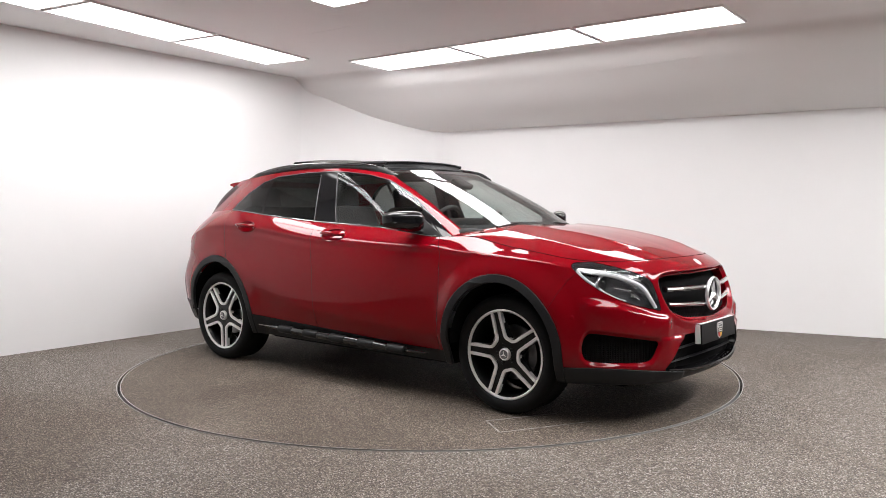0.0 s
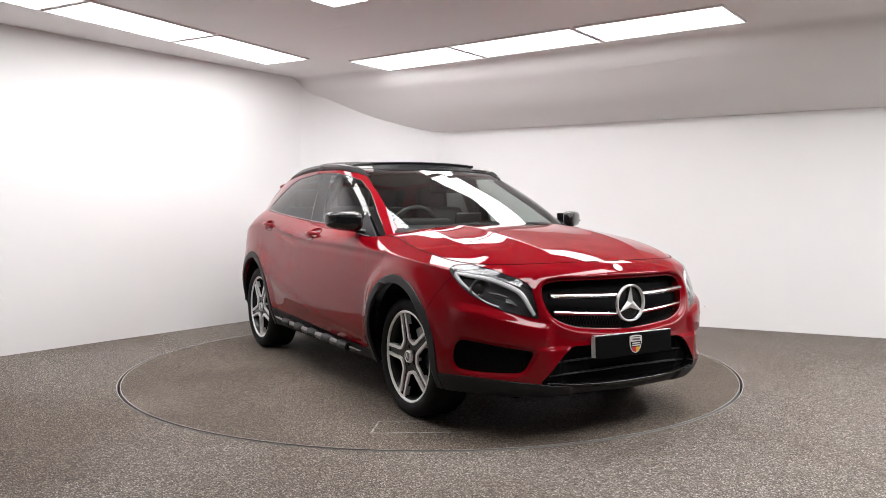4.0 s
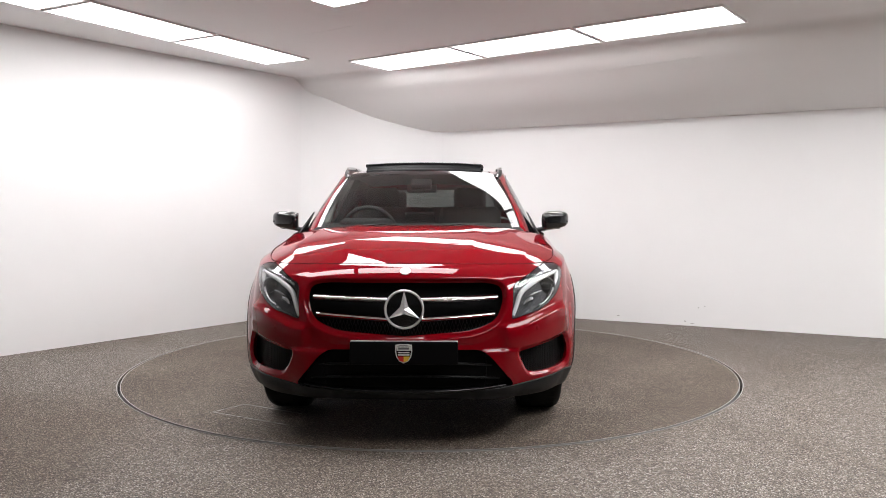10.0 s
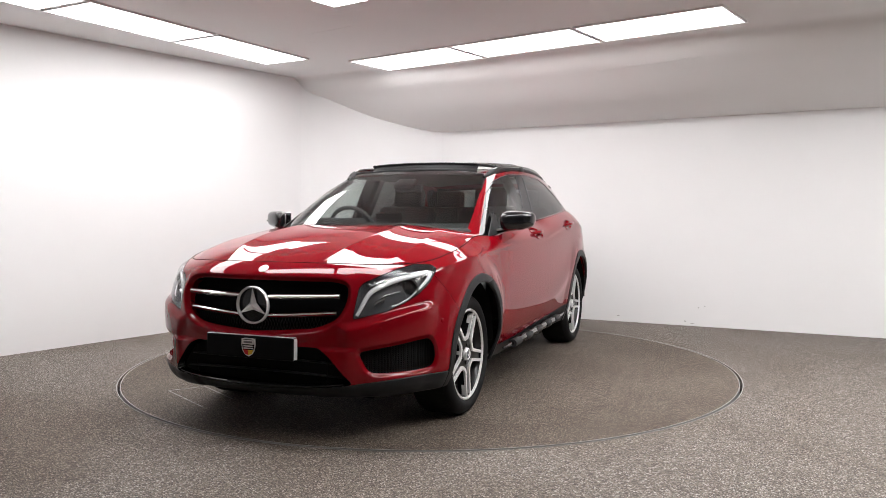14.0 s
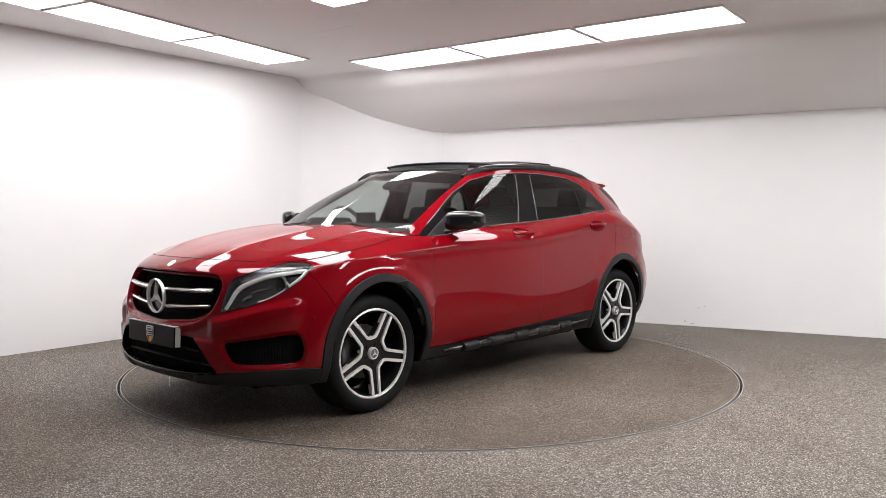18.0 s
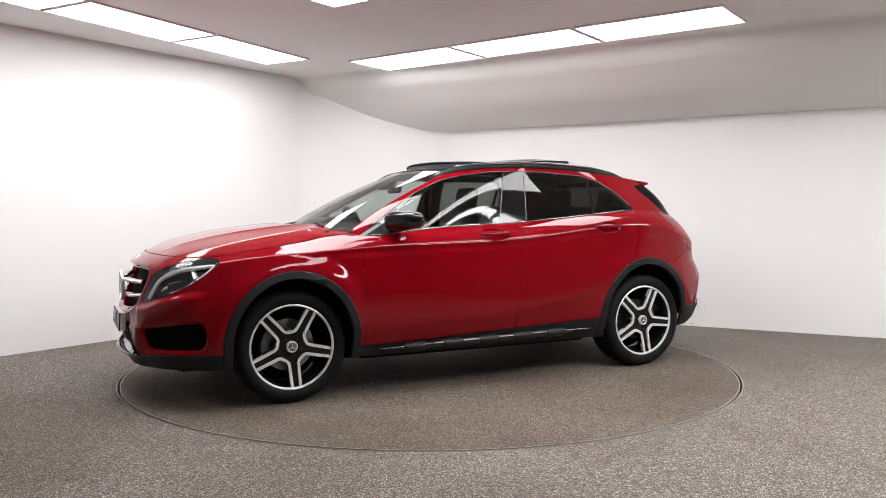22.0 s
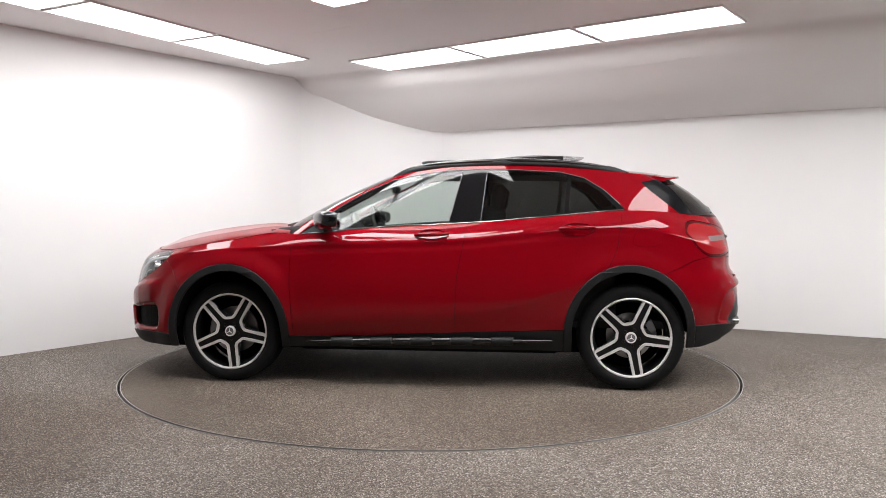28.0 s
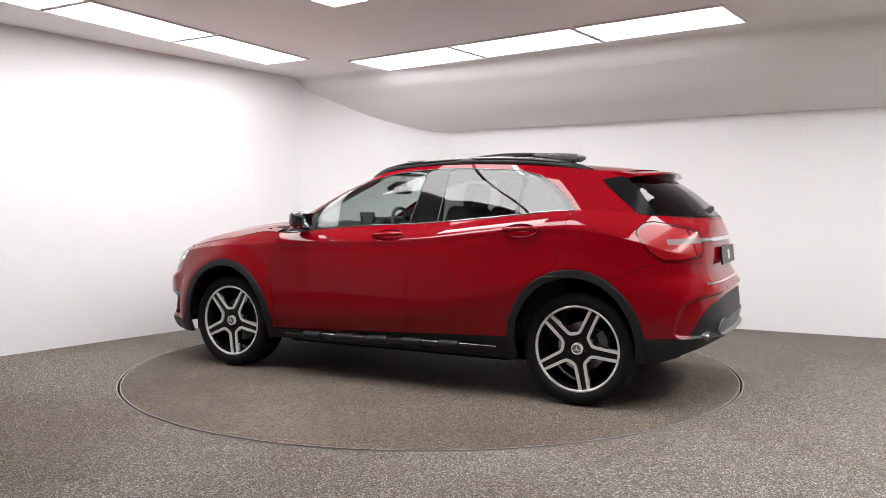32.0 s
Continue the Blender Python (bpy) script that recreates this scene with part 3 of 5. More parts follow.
lamp_ledge = curve((0.45, 0.578), (0.61, 0.584), (0.712, 0.604), (0.90, 0.640), (1.118, 0.664), (1.3, 0.67))


DIFFUSER = [(-0.7, 0.668), (0.25, 0.662), (0.43, 0.648), (0.59, 0.622), (0.672, 0.566), (0.706, 0.486), (0.722, 0.42), (0.730, 0.2), (-0.7, 0.2)]
BUMPER_DISH = [(1.090, 0.462), (1.062, 0.575), (1.012, 0.640), (0.905, 0.668), (0.68, 0.684), (0.40, 0.690), (-1.0, 0.692), (-1.0, 0.40), (1.04, 0.44)]


def ease(t):
    t = np.clip(t, 0, 1)
    return t * t * (3 - 2 * t)


def front_relief(x, y, z):
    """How far the pressed forms of the front bumper stand out: the grille surround, the ledge under the lamps, the fin and the intake frames."""
    q = np.stack([x, y, z], -1).reshape(-1, 3)
    w = (np.abs(y) - x + 2.2)
    d = inside(GRILLE, front_view, 0.05)(q).reshape(x.shape)
    out = np.where(z > 0.52, -0.024 + 0.030 * ease(d / 0.026) - 0.006 * ease((d - 0.026) / 0.05), 0.0)
    t = z - lamp_ledge(w)
    out = out + 0.022 * np.exp(-(np.minimum(t, 0) / 0.11) ** 2) * (1 - ease(t / 0.046)) * ease((w - 0.45) / 0.09) * (1 - ease((w - 1.08) / 0.16))
    t = z - 0.474
    out = out + 0.014 * (1 - ease(t / 0.024)) * ease((w - 0.33) / 0.05) * (1 - ease((w - 0.50) / 0.14))
    d = inside(CORNER_INTAKE, wrap_front, 0.04)(q).reshape(x.shape)
    out = out - 0.020 * (1 - ease((d + 0.004) / 0.030))
    return out


def rear_relief(x, y, z):
    """The dished corner of the rear bumper inside its sharp edge."""
    q = np.stack([x, y, z], -1).reshape(-1, 3)
    d = inside(BUMPER_DISH, wrap_rear, 0.05)(q).reshape(x.shape)
    return -0.016 * (1 - ease((d + 0.018) / 0.022)) + 0.005 * np.exp(-((d - 0.012) / 0.020) ** 2)


def body_point(u, v):
    """u: 0 at the middle of the nose, 1 at the middle of the tail; v: 0 at the bottom edge, 1 at the top edge."""
    u, v = np.broadcast_arrays(u, v)
    a, b = 0.26, 0.78
    z = 0.20 + v * 0.70
    x = y = None
    for _ in range(3):
        xf, xr = nose(z), tail(z)
        tf = np.clip(u / a, 0, 1) * math.pi / 2
        tr = np.clip((1 - u) / (1 - b), 0, 1) * math.pi / 2
        cf, sf = np.maximum(np.cos(tf), 0), np.sin(tf)
        cr, sr = np.maximum(np.cos(tr), 0), np.sin(tr)
        x_f = X_FRONT + (xf - bow_front(z) * (0.88 * sf ** (2 / N_FRONT)) ** 2 - X_FRONT) * cf ** (2 / N_FRONT)
        x_r = X_REAR + (xr + bow_rear(z) * (0.88 * sr ** (2 / N_REAR)) ** 2 - X_REAR) * cr ** (2 / N_REAR)
        x_s = X_FRONT + (X_REAR - X_FRONT) * (u - a) / (b - a)
        x = np.where(u < a, x_f, np.where(u > b, x_r, x_s))
        lo = 0.242 + 0.008 * np.clip((1.2 - np.abs(x)) / 0.3, 0, 1) + 0.045 * ease((-1.45 - x) / 0.30) + 0.12 * np.clip((-1.78 - x) / 0.33, 0, 1) ** 1.3
        z = lo + v * (top_edge(x) - lo)
    w = half_width(x, z)
    y = np.where(u < a, w * sf ** (2 / N_FRONT), np.where(u > b, w * sr ** (2 / N_REAR), w))
    in_front = (u < a) & (z < 0.99)
    if in_front.any():
        k = front_relief(x[in_front], y[in_front], z[in_front])
        nx, ny = cf[in_front] ** 1.565, sf[in_front] ** 1.565
        s = np.hypot(nx, ny)
        x, y = x.copy(), y.copy()
        x[in_front] += k * nx / s
        y[in_front] += k * ny / s
    at_rear = (u > b) & (z < 0.74)
    if at_rear.any():
        k = rear_relief(x[at_rear], y[at_rear], z[at_rear])
        nx, ny = cr[at_rear] ** 1.52, sr[at_rear] ** 1.52
        s = np.hypot(nx, ny)
        x, y = x.copy(), y.copy()
        x[at_rear] -= k * nx / s
        y[at_rear] += k * ny / s
    return np.stack([x, y, z], -1)


def grid_sheet(fn, nu, nv, name, us=None, flip=False):
    us = np.linspace(0, 1, nu) if us is None else us
    vs = np.linspace(0, 1, nv)
    uu, vv = np.meshgrid(us, vs, indexing="ij")
    p = fn(uu, vv).reshape(-1, 3)
    i, j = np.meshgrid(np.arange(len(us) - 1), np.arange(nv - 1), indexing="ij")
    k = (i * nv + j).ravel()
    q = np.stack([k, k + 1, k + nv + 1, k + nv], 1)
    return Sheet(p, q[:, ::-1] if flip else q, name)


# bonnet
bonnet_mid = curve((2.10, 0.902), (2.02, 0.932), (1.90, 0.971), (1.67, 1.025), (1.44, 1.060), (1.22, 1.078), (1.02, 1.082), (0.90, 1.088))


def bonnet_edges():
    """The top edge of the front of the body, in two runs: across the nose to the lamp, and along the wing to the windscreen."""
    us = np.linspace(0, 0.5, 1500)
    p = body_point(us, np.ones_like(us))
    corner = int(np.argmax(p[:, 1] > 0.66))
    end = int(np.argmax(p[:, 0] < 0.93))
    return p[:corner + 1], p[corner:end + 1]


NOSE_EDGE, WING_EDGE = bonnet_edges()


def along(line, t):
    s = np.linspace(0, 1, len(line))
    d = np.concatenate([[0], np.cumsum(np.linalg.norm(np.diff(line, axis=0), axis=1))])
    return np.stack([np.interp(t * d[-1], d, line[:, c]) for c in range(3)], -1)


def bonnet_point(u, v):
    """u: 0 at the nose, 1 under the windscreen; v: 0 in the middle, 1 at the wing."""
    u, v = np.broadcast_arrays(u, v)
    f, w = along(NOSE_EDGE, v), along(WING_EDGE, u)
    x0, x1 = NOSE_EDGE[0, 0], 1.03
    xm = x0 + (x1 - x0) * u
    c = np.stack([xm, 0 * u, bonnet_mid(xm) - bonnet_mid(x0) + NOSE_EDGE[0, 2] + 0 * u], -1)
    e = WING_EDGE[-1]
    c1 = np.array([x1, 0, float(bonnet_mid(x1) - bonnet_mid(x0) + NOSE_EDGE[0, 2])])
    s = v ** 2 * 0.66 + 0.34 * v ** 6
    r = np.stack([x1 + (e[0] - x1) * v ** 2, e[1] * v, c1[2] + (e[2] - c1[2]) * s], -1)
    out = []
    for k in range(3):
        b = s if k == 2 else v
        g = 1 - (1 - u) ** 1.25
        corner = (1 - g) * ((1 - b) * c[..., k][0, 0] + b * f[..., k][0, -1]) + g * ((1 - b) * c1[k] + b * e[k])
        out.append((1 - g) * f[..., k] + g * r[..., k] + (1 - b) * c[..., k] + b * w[..., k] - corner)
    p = np.stack(out, -1)
    fade = np.clip(u * 6, 0, 1) * np.clip((1 - u) * 8, 0, 1)
    inner, outer = v - (0.47 - 0.06 * (1 - u)), v - (0.83 - 0.12 * u)
    for d, height, out_run, in_run in ((inner, 0.014, 0.12, 0.13), (outer, 0.008, 0.10, 0.13)):
        p[..., 2] += height * np.exp(-np.maximum(d, 0) / out_run) * np.exp(-np.maximum(-d, 0) / in_run) * fade
    p[..., 2] -= 0.002
    return p


# cabin above the belt line
def through_keys(keys, t):
    """A smooth line through points that are evenly spread over t."""
    k = np.array(keys, float)
    s = np.linspace(0, 1, len(k))
    return np.stack([curve(*zip(s, k[:, c]))(t) for c in range(3)], -1)


def belt_point(x=None, y=None):
    """A point just inside the top edge of the body, at a place along it or, round the tail, at a distance from the middle."""
    us = np.linspace(0.3, 1, 3000)
    p = body_point(us, np.ones_like(us))
    i = int(np.argmin(np.abs(p[:, 0] - x))) if y is None else int(np.argmin(np.abs(p[:, 1] - y) + 9 * (p[:, 0] > -1.6)))
    q = p[i]
    return (q[0], max(0.0, q[1] - 0.0005), q[2] - 0.001)


CABIN_LOW = [(1.10, 0, 1.055), (1.07, 0.30, 1.055), (0.99, 0.58, 1.05), (0.88, 0.755, 0.995)] + [belt_point(x) for x in (0.45, 0.0, -0.45, -0.9, -1.3, -1.62)] + [belt_point(None, y) for y in (0.60, 0.32, 0.0)]
CABIN_TOP = [(0.25, 0, 1.463), (0.23, 0.28, 1.458), (0.19, 0.50, 1.445), (0.12, 0.588, 1.438), (-0.08, 0.612, 1.462), (-0.30, 0.622, 1.474), (-0.55, 0.624, 1.476), (-0.85, 0.614, 1.466), (-1.12, 0.596, 1.447), (-1.36, 0.575, 1.424), (-1.55, 0.50, 1.412), (-1.62, 0.28, 1.420), (-1.64, 0, 1.422)]


def cabin_point(u, v):
    u, v = np.broadcast_arrays(u, v)
    lo, hi = through_keys(CABIN_LOW, u), through_keys(CABIN_TOP, u)
    p = lo + (hi - lo) * v[..., None]
    bulge = np.sin(np.pi * v) * (0.026 - 0.019 * ease((u - 0.20) / 0.12) + 0.021 * ease((u - 0.74) / 0.08))
    out = p * np.array([1, 1, 0]) - np.array([-0.4, 0, 0])
    out = out / np.maximum(np.linalg.norm(out, axis=-1, keepdims=True), 1e-9)
    out = out * np.array([1, 1, 0]) + np.array([0, 0, 0.35])
    return p + out * bulge[..., None]


def roof_point(u, v):
    """u: 0 at the windscreen, 1 at the tail; v: 0 in the middle, 1 at the edge."""
    u, v = np.broadcast_arrays(u, v)
    edge = through_keys(CABIN_TOP[2:11], u)
    front = np.array(CABIN_TOP[0])
    back = np.array(CABIN_TOP[-1])
    xm = front[0] + (back[0] - front[0]) * u
    zm = 1.463 + 0.072 * np.sin(np.pi * np.clip(u * 0.86 + 0.02, 0, 1)) ** 0.9 - 0.055 * u
    mid = np.stack([xm, np.zeros_like(u), zm], -1)
    s = v[..., None]
    p = mid * (1 - s) + edge * s
    p[..., 2] = zm + (edge[..., 2] - zm) * v ** 2.4
    return p


def wheel_hole(xc, zc, rx, rz):
    """A field: an upright oval that runs straight down below its middle."""
    return lambda v: np.where(v[:, 1] > 0.4, (np.hypot((v[:, 0] - xc) / rx, np.maximum(v[:, 2] - zc, 0) / rz) - 1) * rx, 1.0)


def below(line, where=None):
    def field(v):
        d = v[:, 2] - line(v)
        return d if where is None else np.where(where(v), d, 1.0)
    return field


XF, XR, TRACK_FACE = 1.35, -1.35, 0.830
GAP = 0.0017


def add(sheet, name, as_name, mat, parent, label="", mirror=0, push=0.0):
    v, f, n = sheet.piece(name, mirror, push)
    if len(f):
        return mesh_object(as_name, v, f, mat, parent, label, True, n)


def thicken(ob, depth):
    """Give a sheet part an inner skin and closed edges."""
    bm = bmesh.new()
    bm.from_mesh(ob.data)
    bmesh.ops.solidify(bm, geom=bm.faces[:], thickness=depth)
    bm.to_mesh(ob.data)
    bm.free()
    return ob


def build_body(car):
    us = np.concatenate([np.linspace(0, 0.26, 190)[:-1], np.linspace(0.26, 0.78, 170)[:-1], np.linspace(0.78, 1, 100)])
    body = grid_sheet(body_point, 0, 140, "body", us, flip=True)
    skin = grid_sheet(body_point, 0, 140, "skin", us, flip=True)
    front = lambda v: v[:, 0] > 1.6
    rear = lambda v: v[:, 0] < -1.6
    flank = lambda v: (v[:, 1] > 0.5) & (np.abs(v[:, 0]) < 1.95)
    body.carve(wheel_hole(XF - 0.005, 0.365, 0.368, 0.400), "hole", ["body"])
    body.carve(wheel_hole(XR + 0.016, 0.375, 0.368, 0.400), "hole", ["body"])
    body.carve(inside(GRILLE, front_view, 0.05, front), "grille_hole", ["body"])
    body.carve(inside([(-0.7, 0.50), (0.37, 0.492), (0.42, 0.462), (0.545, 0.312), (0.50, 0.302), (0.20, 0.275), (-0.7, 0.270)], front_view, 0.03, front), "intake_hole", ["body"])
    body.carve(inside(CORNER_INTAKE, wrap_front, 0.04, lambda v: v[:, 0] > 1.5), "corner_hole", ["body"])
    lip = curve((2.4, 0.295), (2.25, 0.297), (2.12, 0.322), (1.95, 0.334), (1.6, 0.325), (1.2, 0.33), (0.97, 0.325), (0.0, 0.357), (-0.93, 0.396), (-1.5, 0.425), (-1.9, 0.438), (-2.3, 0.44))
    body.carve(wheel_hole(XF - 0.005, 0.365, 0.420, 0.448), "arch_front", ["body"], 0.0012)
    body.carve(wheel_hole(XR + 0.016, 0.375, 0.420, 0.450), "arch_rear", ["body"], 0.0012)
    body.carve(below(lambda v: lip(v[:, 0])), "cladding", ["body"], 0.0015)
    body.carve(lambda v: -v[:, 0] + 1.3, "front_lip", ["cladding"])
    body.carve(lambda v: v[:, 0] + 1.3, "rear_valance", ["cladding"])
    body.carve(inside(DIFFUSER, front_view, 0.04, rear), "diffuser", ["body", "rear_valance"], 0.0015)
    body.carve(inside([(-0.7, 0.520), (0.28, 0.515), (0.40, 0.532), (0.45, 0.500), (0.475, 0.452), (0.42, 0.425), (0.3, 0.415), (-0.7, 0.410)], front_view, 0.02, rear), "skid_plate", ["diffuser"], 0.0015)
    lamp = [(0.566, 0.632), (0.592, 0.705), (0.628, 0.785), (0.668, 0.810), (0.78, 0.840), (0.92, 0.870), (1.08, 0.893), (1.215, 0.888), (1.25, 0.870), (1.215, 0.838), (1.15, 0.790), (1.05, 0.742), (0.93, 0.702), (0.80, 0.668), (0.68, 0.650), (0.60, 0.636)]
    body.carve(inside(lamp, wrap_front, 0.02, lambda v: v[:, 0] > 1.5), "headlamp", ["body"], GAP)
    tail_lamp = [(0.70, 1.04), (0.705, 0.93), (0.76, 0.898), (1.0, 0.872), (1.17, 0.878), (1.275, 0.935), (1.325, 1.03), (1.30, 1.062), (1.23, 1.097), (1.13, 1.108), (1.0, 1.094), (0.82, 1.074)]
    body.carve(inside(tail_lamp, wrap_rear, 0.04, rear), "tail_lamp", ["body"], 0.0025)
    core = inside(tail_lamp, wrap_rear, 0.04, rear)
    body.carve(lambda v: core(v) + 0.016, "lamp_core", ["tail_lamp"])
    body.carve(inside([(0.72, 1.012), (0.72, 0.980), (1.09, 0.973), (1.09, 1.005)], wrap_rear, 0.012, rear), "reverse_lens", ["lamp_core"])
    body.carve(inside([(0.78, 0.8), (0.80, 0.80), (0.87, 1.12), (0.84, 1.12)], wrap_rear, 0.0, rear), "dark_lens", ["lamp_core"])
    body.carve(inside([(0.850, 1.3), (0.852, 1.03), (0.905, 0.92), (0.911, 0.69), (0.897, 0.46), (0.885, 0.2), (-0.193, 0.2), (-0.198, 0.385), (-0.216, 0.737), (-0.252, 0.923), (-0.283, 1.09), (-0.283, 1.3)], side_view, 0.0, flank), "door_front", ["body"], GAP)
    body.carve(inside([(-0.283, 1.3), (-0.283, 1.09), (-0.252, 0.923), (-0.216, 0.737), (-0.198, 0.385), (-0.193, 0.2), (-0.9, 0.2), (-1.02, 0.50), (-1.12, 0.70), (-1.199, 0.808), (-1.253, 0.927), (-1.272, 1.056), (-1.31, 1.3)], side_view, 0.0, flank), "door_rear", ["body"], GAP)
    body.carve(inside([(-1, -0.2), (-1, 1.2), (1.16, 1.2), (1.17, 0.86), (1.27, 0.80), (1.36, 0.72), (1.47, 0.60), (1.47, -0.2)], wrap_front, 0.0, lambda v: v[:, 0] > 1.4), "front_bumper", ["body"], GAP * 0.8)
    body.carve(inside([(-1, -0.2), (-1, 0.742), (0.64, 0.745), (0.68, 0.862), (1.15, 0.874), (1.30, 0.85), (1.50, 0.78), (1.7, 0.7), (1.7, -0.2)], wrap_rear, 0.0, lambda v: v[:, 0] < -1.35), "rear_bumper", ["body"], GAP)
    body.carve(inside([(-1, 0.7), (0.66, 0.7), (0.70, 0.86), (0.68, 1.0), (0.80, 1.3), (-1, 1.3)], wrap_rear, 0.0, rear), "tailgate", ["body"], GAP)
    for door, xm, z in (("door_front", -0.0475, 1.005), ("door_rear", -0.9975, 1.050)):
        body.carve(inside([(xm + 0.1055 * math.cos(a), z + 0.0408 * math.sin(a)) for a in np.linspace(0, 2 * math.pi, 25)[:-1]], side_view, 0.0, flank), "handle_cut", [door])
    body.carve(lambda v: -v[:, 0], "front_wing", ["body"])
    v, f, n = body.piece("body", 1)
    mesh_object("rear_quarter_panel", v, f, RED, car, "", True, n)
    body.carve(inside([(-1.345, 0.955), (-1.365, 1.035), (-1.40, 1.062), (-1.50, 1.064), (-1.545, 1.03), (-1.545, 0.975), (-1.50, 0.94), (-1.40, 0.938)], side_view, 0.03, flank), "fuel_flap", ["body"], 0.0013)
    add(body, "body", "rear_quarter_panel", RED, car)
    add(body, "fuel_flap", "fuel_flap", RED, car)
    for side in (0, 1):
        add(body, "front_wing", "front_wing", RED, car, mirror=side)
        d = add(body, "door_front", "front_door", RED, car, "glossy red front door panel", side)
        door_handle(d, side, 0.07, -0.165, 1.005)
        d = add(body, "door_rear", "rear_door", RED, car, "glossy red rear door panel", side)
        door_handle(d, side, -0.88, -1.115, 1.050)
        thicken(add(body, "arch_front", "wheel_arch_trim", BLACK_PLASTIC, car, "matt black plastic wheel arch trim", side, -0.006), 0.02)
        thicken(add(body, "arch_rear", "wheel_arch_trim", BLACK_PLASTIC, car, "matt black plastic wheel arch trim", side, -0.006), 0.02)
        add(body, "cladding", "sill_trim", BLACK_PLASTIC, car, "matt black plastic sill trim", side)
        headlamp(car, body, skin, side)
        tail = add(body, "tail_lamp", "tail_lamp", DARK_RED_LENS, car, "red tail lamp with a pale band", side)
        add(body, "lamp_core", "red_lens", RED_LENS, tail, "bright red lens", side)
        add(body, "dark_lens", "dark_lens", DARK_RED_LENS, tail, mirror=side)
        add(body, "reverse_lens", "reverse_lens", PALE_LENS, tail, "pale reversing lens", side)
    add(body, "front_bumper", "front_bumper", RED, car, mirror=2)
    add(body, "rear_bumper", "rear_bumper", RED, car, mirror=2)
    add(body, "tailgate", "tailgate", RED, car, mirror=2)
    thicken(add(body, "front_lip", "front_lip", BLACK_PLASTIC, car, "matt black plastic front lip", 2, -0.004), 0.02)
    for side in (0, 1):
        thicken(add(body, "rear_valance", "rear_valance", BLACK_PLASTIC, car, "matt black plastic rear valance", side, -0.003), 0.02)
    add(body, "diffuser", "rear_diffuser", BLACK_PLASTIC, car, "black plastic rear diffuser", 2, 0.006)
    thicken(add(body, "skid_plate", "skid_plate", SILVER_PLASTIC, car, "silver painted rear skid plate", 2, -0.004), 0.012)
    add(body, "seam", "seams", SEAM, car, mirror=2, push=0.006)
    # what lies behind the openings in the nose
    add(body, "grille_hole", "grille_backing", VOID, car, "black grille backing", 2, 0.055)
    add(body, "intake_hole", "intake_backing", VOID, car, "black lower intake backing", 2, 0.05)
    for side in (0, 1):
        net = add(body, "corner_hole", "corner_intake", NET, car, "black honeycomb corner intake", side, 0.03)
    rim_of_hole(car, body, "grille_hole", 0.055, RED, "grille_surround", 2)
    rim_of_hole(car, body, "intake_hole", 0.05, GLOSS_BLACK, "intake_surround", 2)
    rim_of_hole(car, body, "corner_hole", 0.03, RED, "corner_intake_surround", 0)
    rim_of_hole(car, body, "corner_hole", 0.03, RED, "corner_intake_surround", 1)
    return skin, body


def rim_of_hole(car, sheet, name, depth, mat, as_name, mirror):
    """The wall round an opening: its border pushed inwards."""
    v, f, n = sheet.piece(name, mirror)
    e = np.concatenate([f[:, [0, 1]], f[:, [1, 2]], f[:, [2, 0]]])
    key = np.sort(e, 1)
    _, first, count = np.unique(key, axis=0, return_index=True, return_counts=True)
    border = e[first[count == 1]]
    used, inv = np.unique(border, return_inverse=True)
    inv = inv.reshape(-1, 2)
    a = v[used]
    b = a - n[used] * (depth + 0.004)
    k = len(used)
    faces = np.stack([inv[:, 0], inv[:, 1], inv[:, 1] + k, inv[:, 0] + k], 1)
    return mesh_object(as_name, np.concatenate([a, b]), faces, mat, car, "", True)


def on_skin(skin, wrap, a, z, inset=0.0, side=0):
    d = (wrap(skin.v) - np.array([a, z]))
    i = int(np.argmin((d ** 2).sum(1) + np.where(skin.v[:, 0] * (1 if wrap is wrap_front else -1) > 1.3, 0, 9)))
    p = skin.v[i] - skin.n[i] * inset
    return Vector((p[0], -p[1] if side else p[1], p[2])), Vector((skin.n[i][0], -skin.n[i][1] if side else skin.n[i][1], skin.n[i][2]))


def smooth_path(points, n=24):
    k = np.array([tuple(p) for p in points], float)
    t = np.linspace(0, 1, n)
    return [Vector(p) for p in through_keys(k, t)]


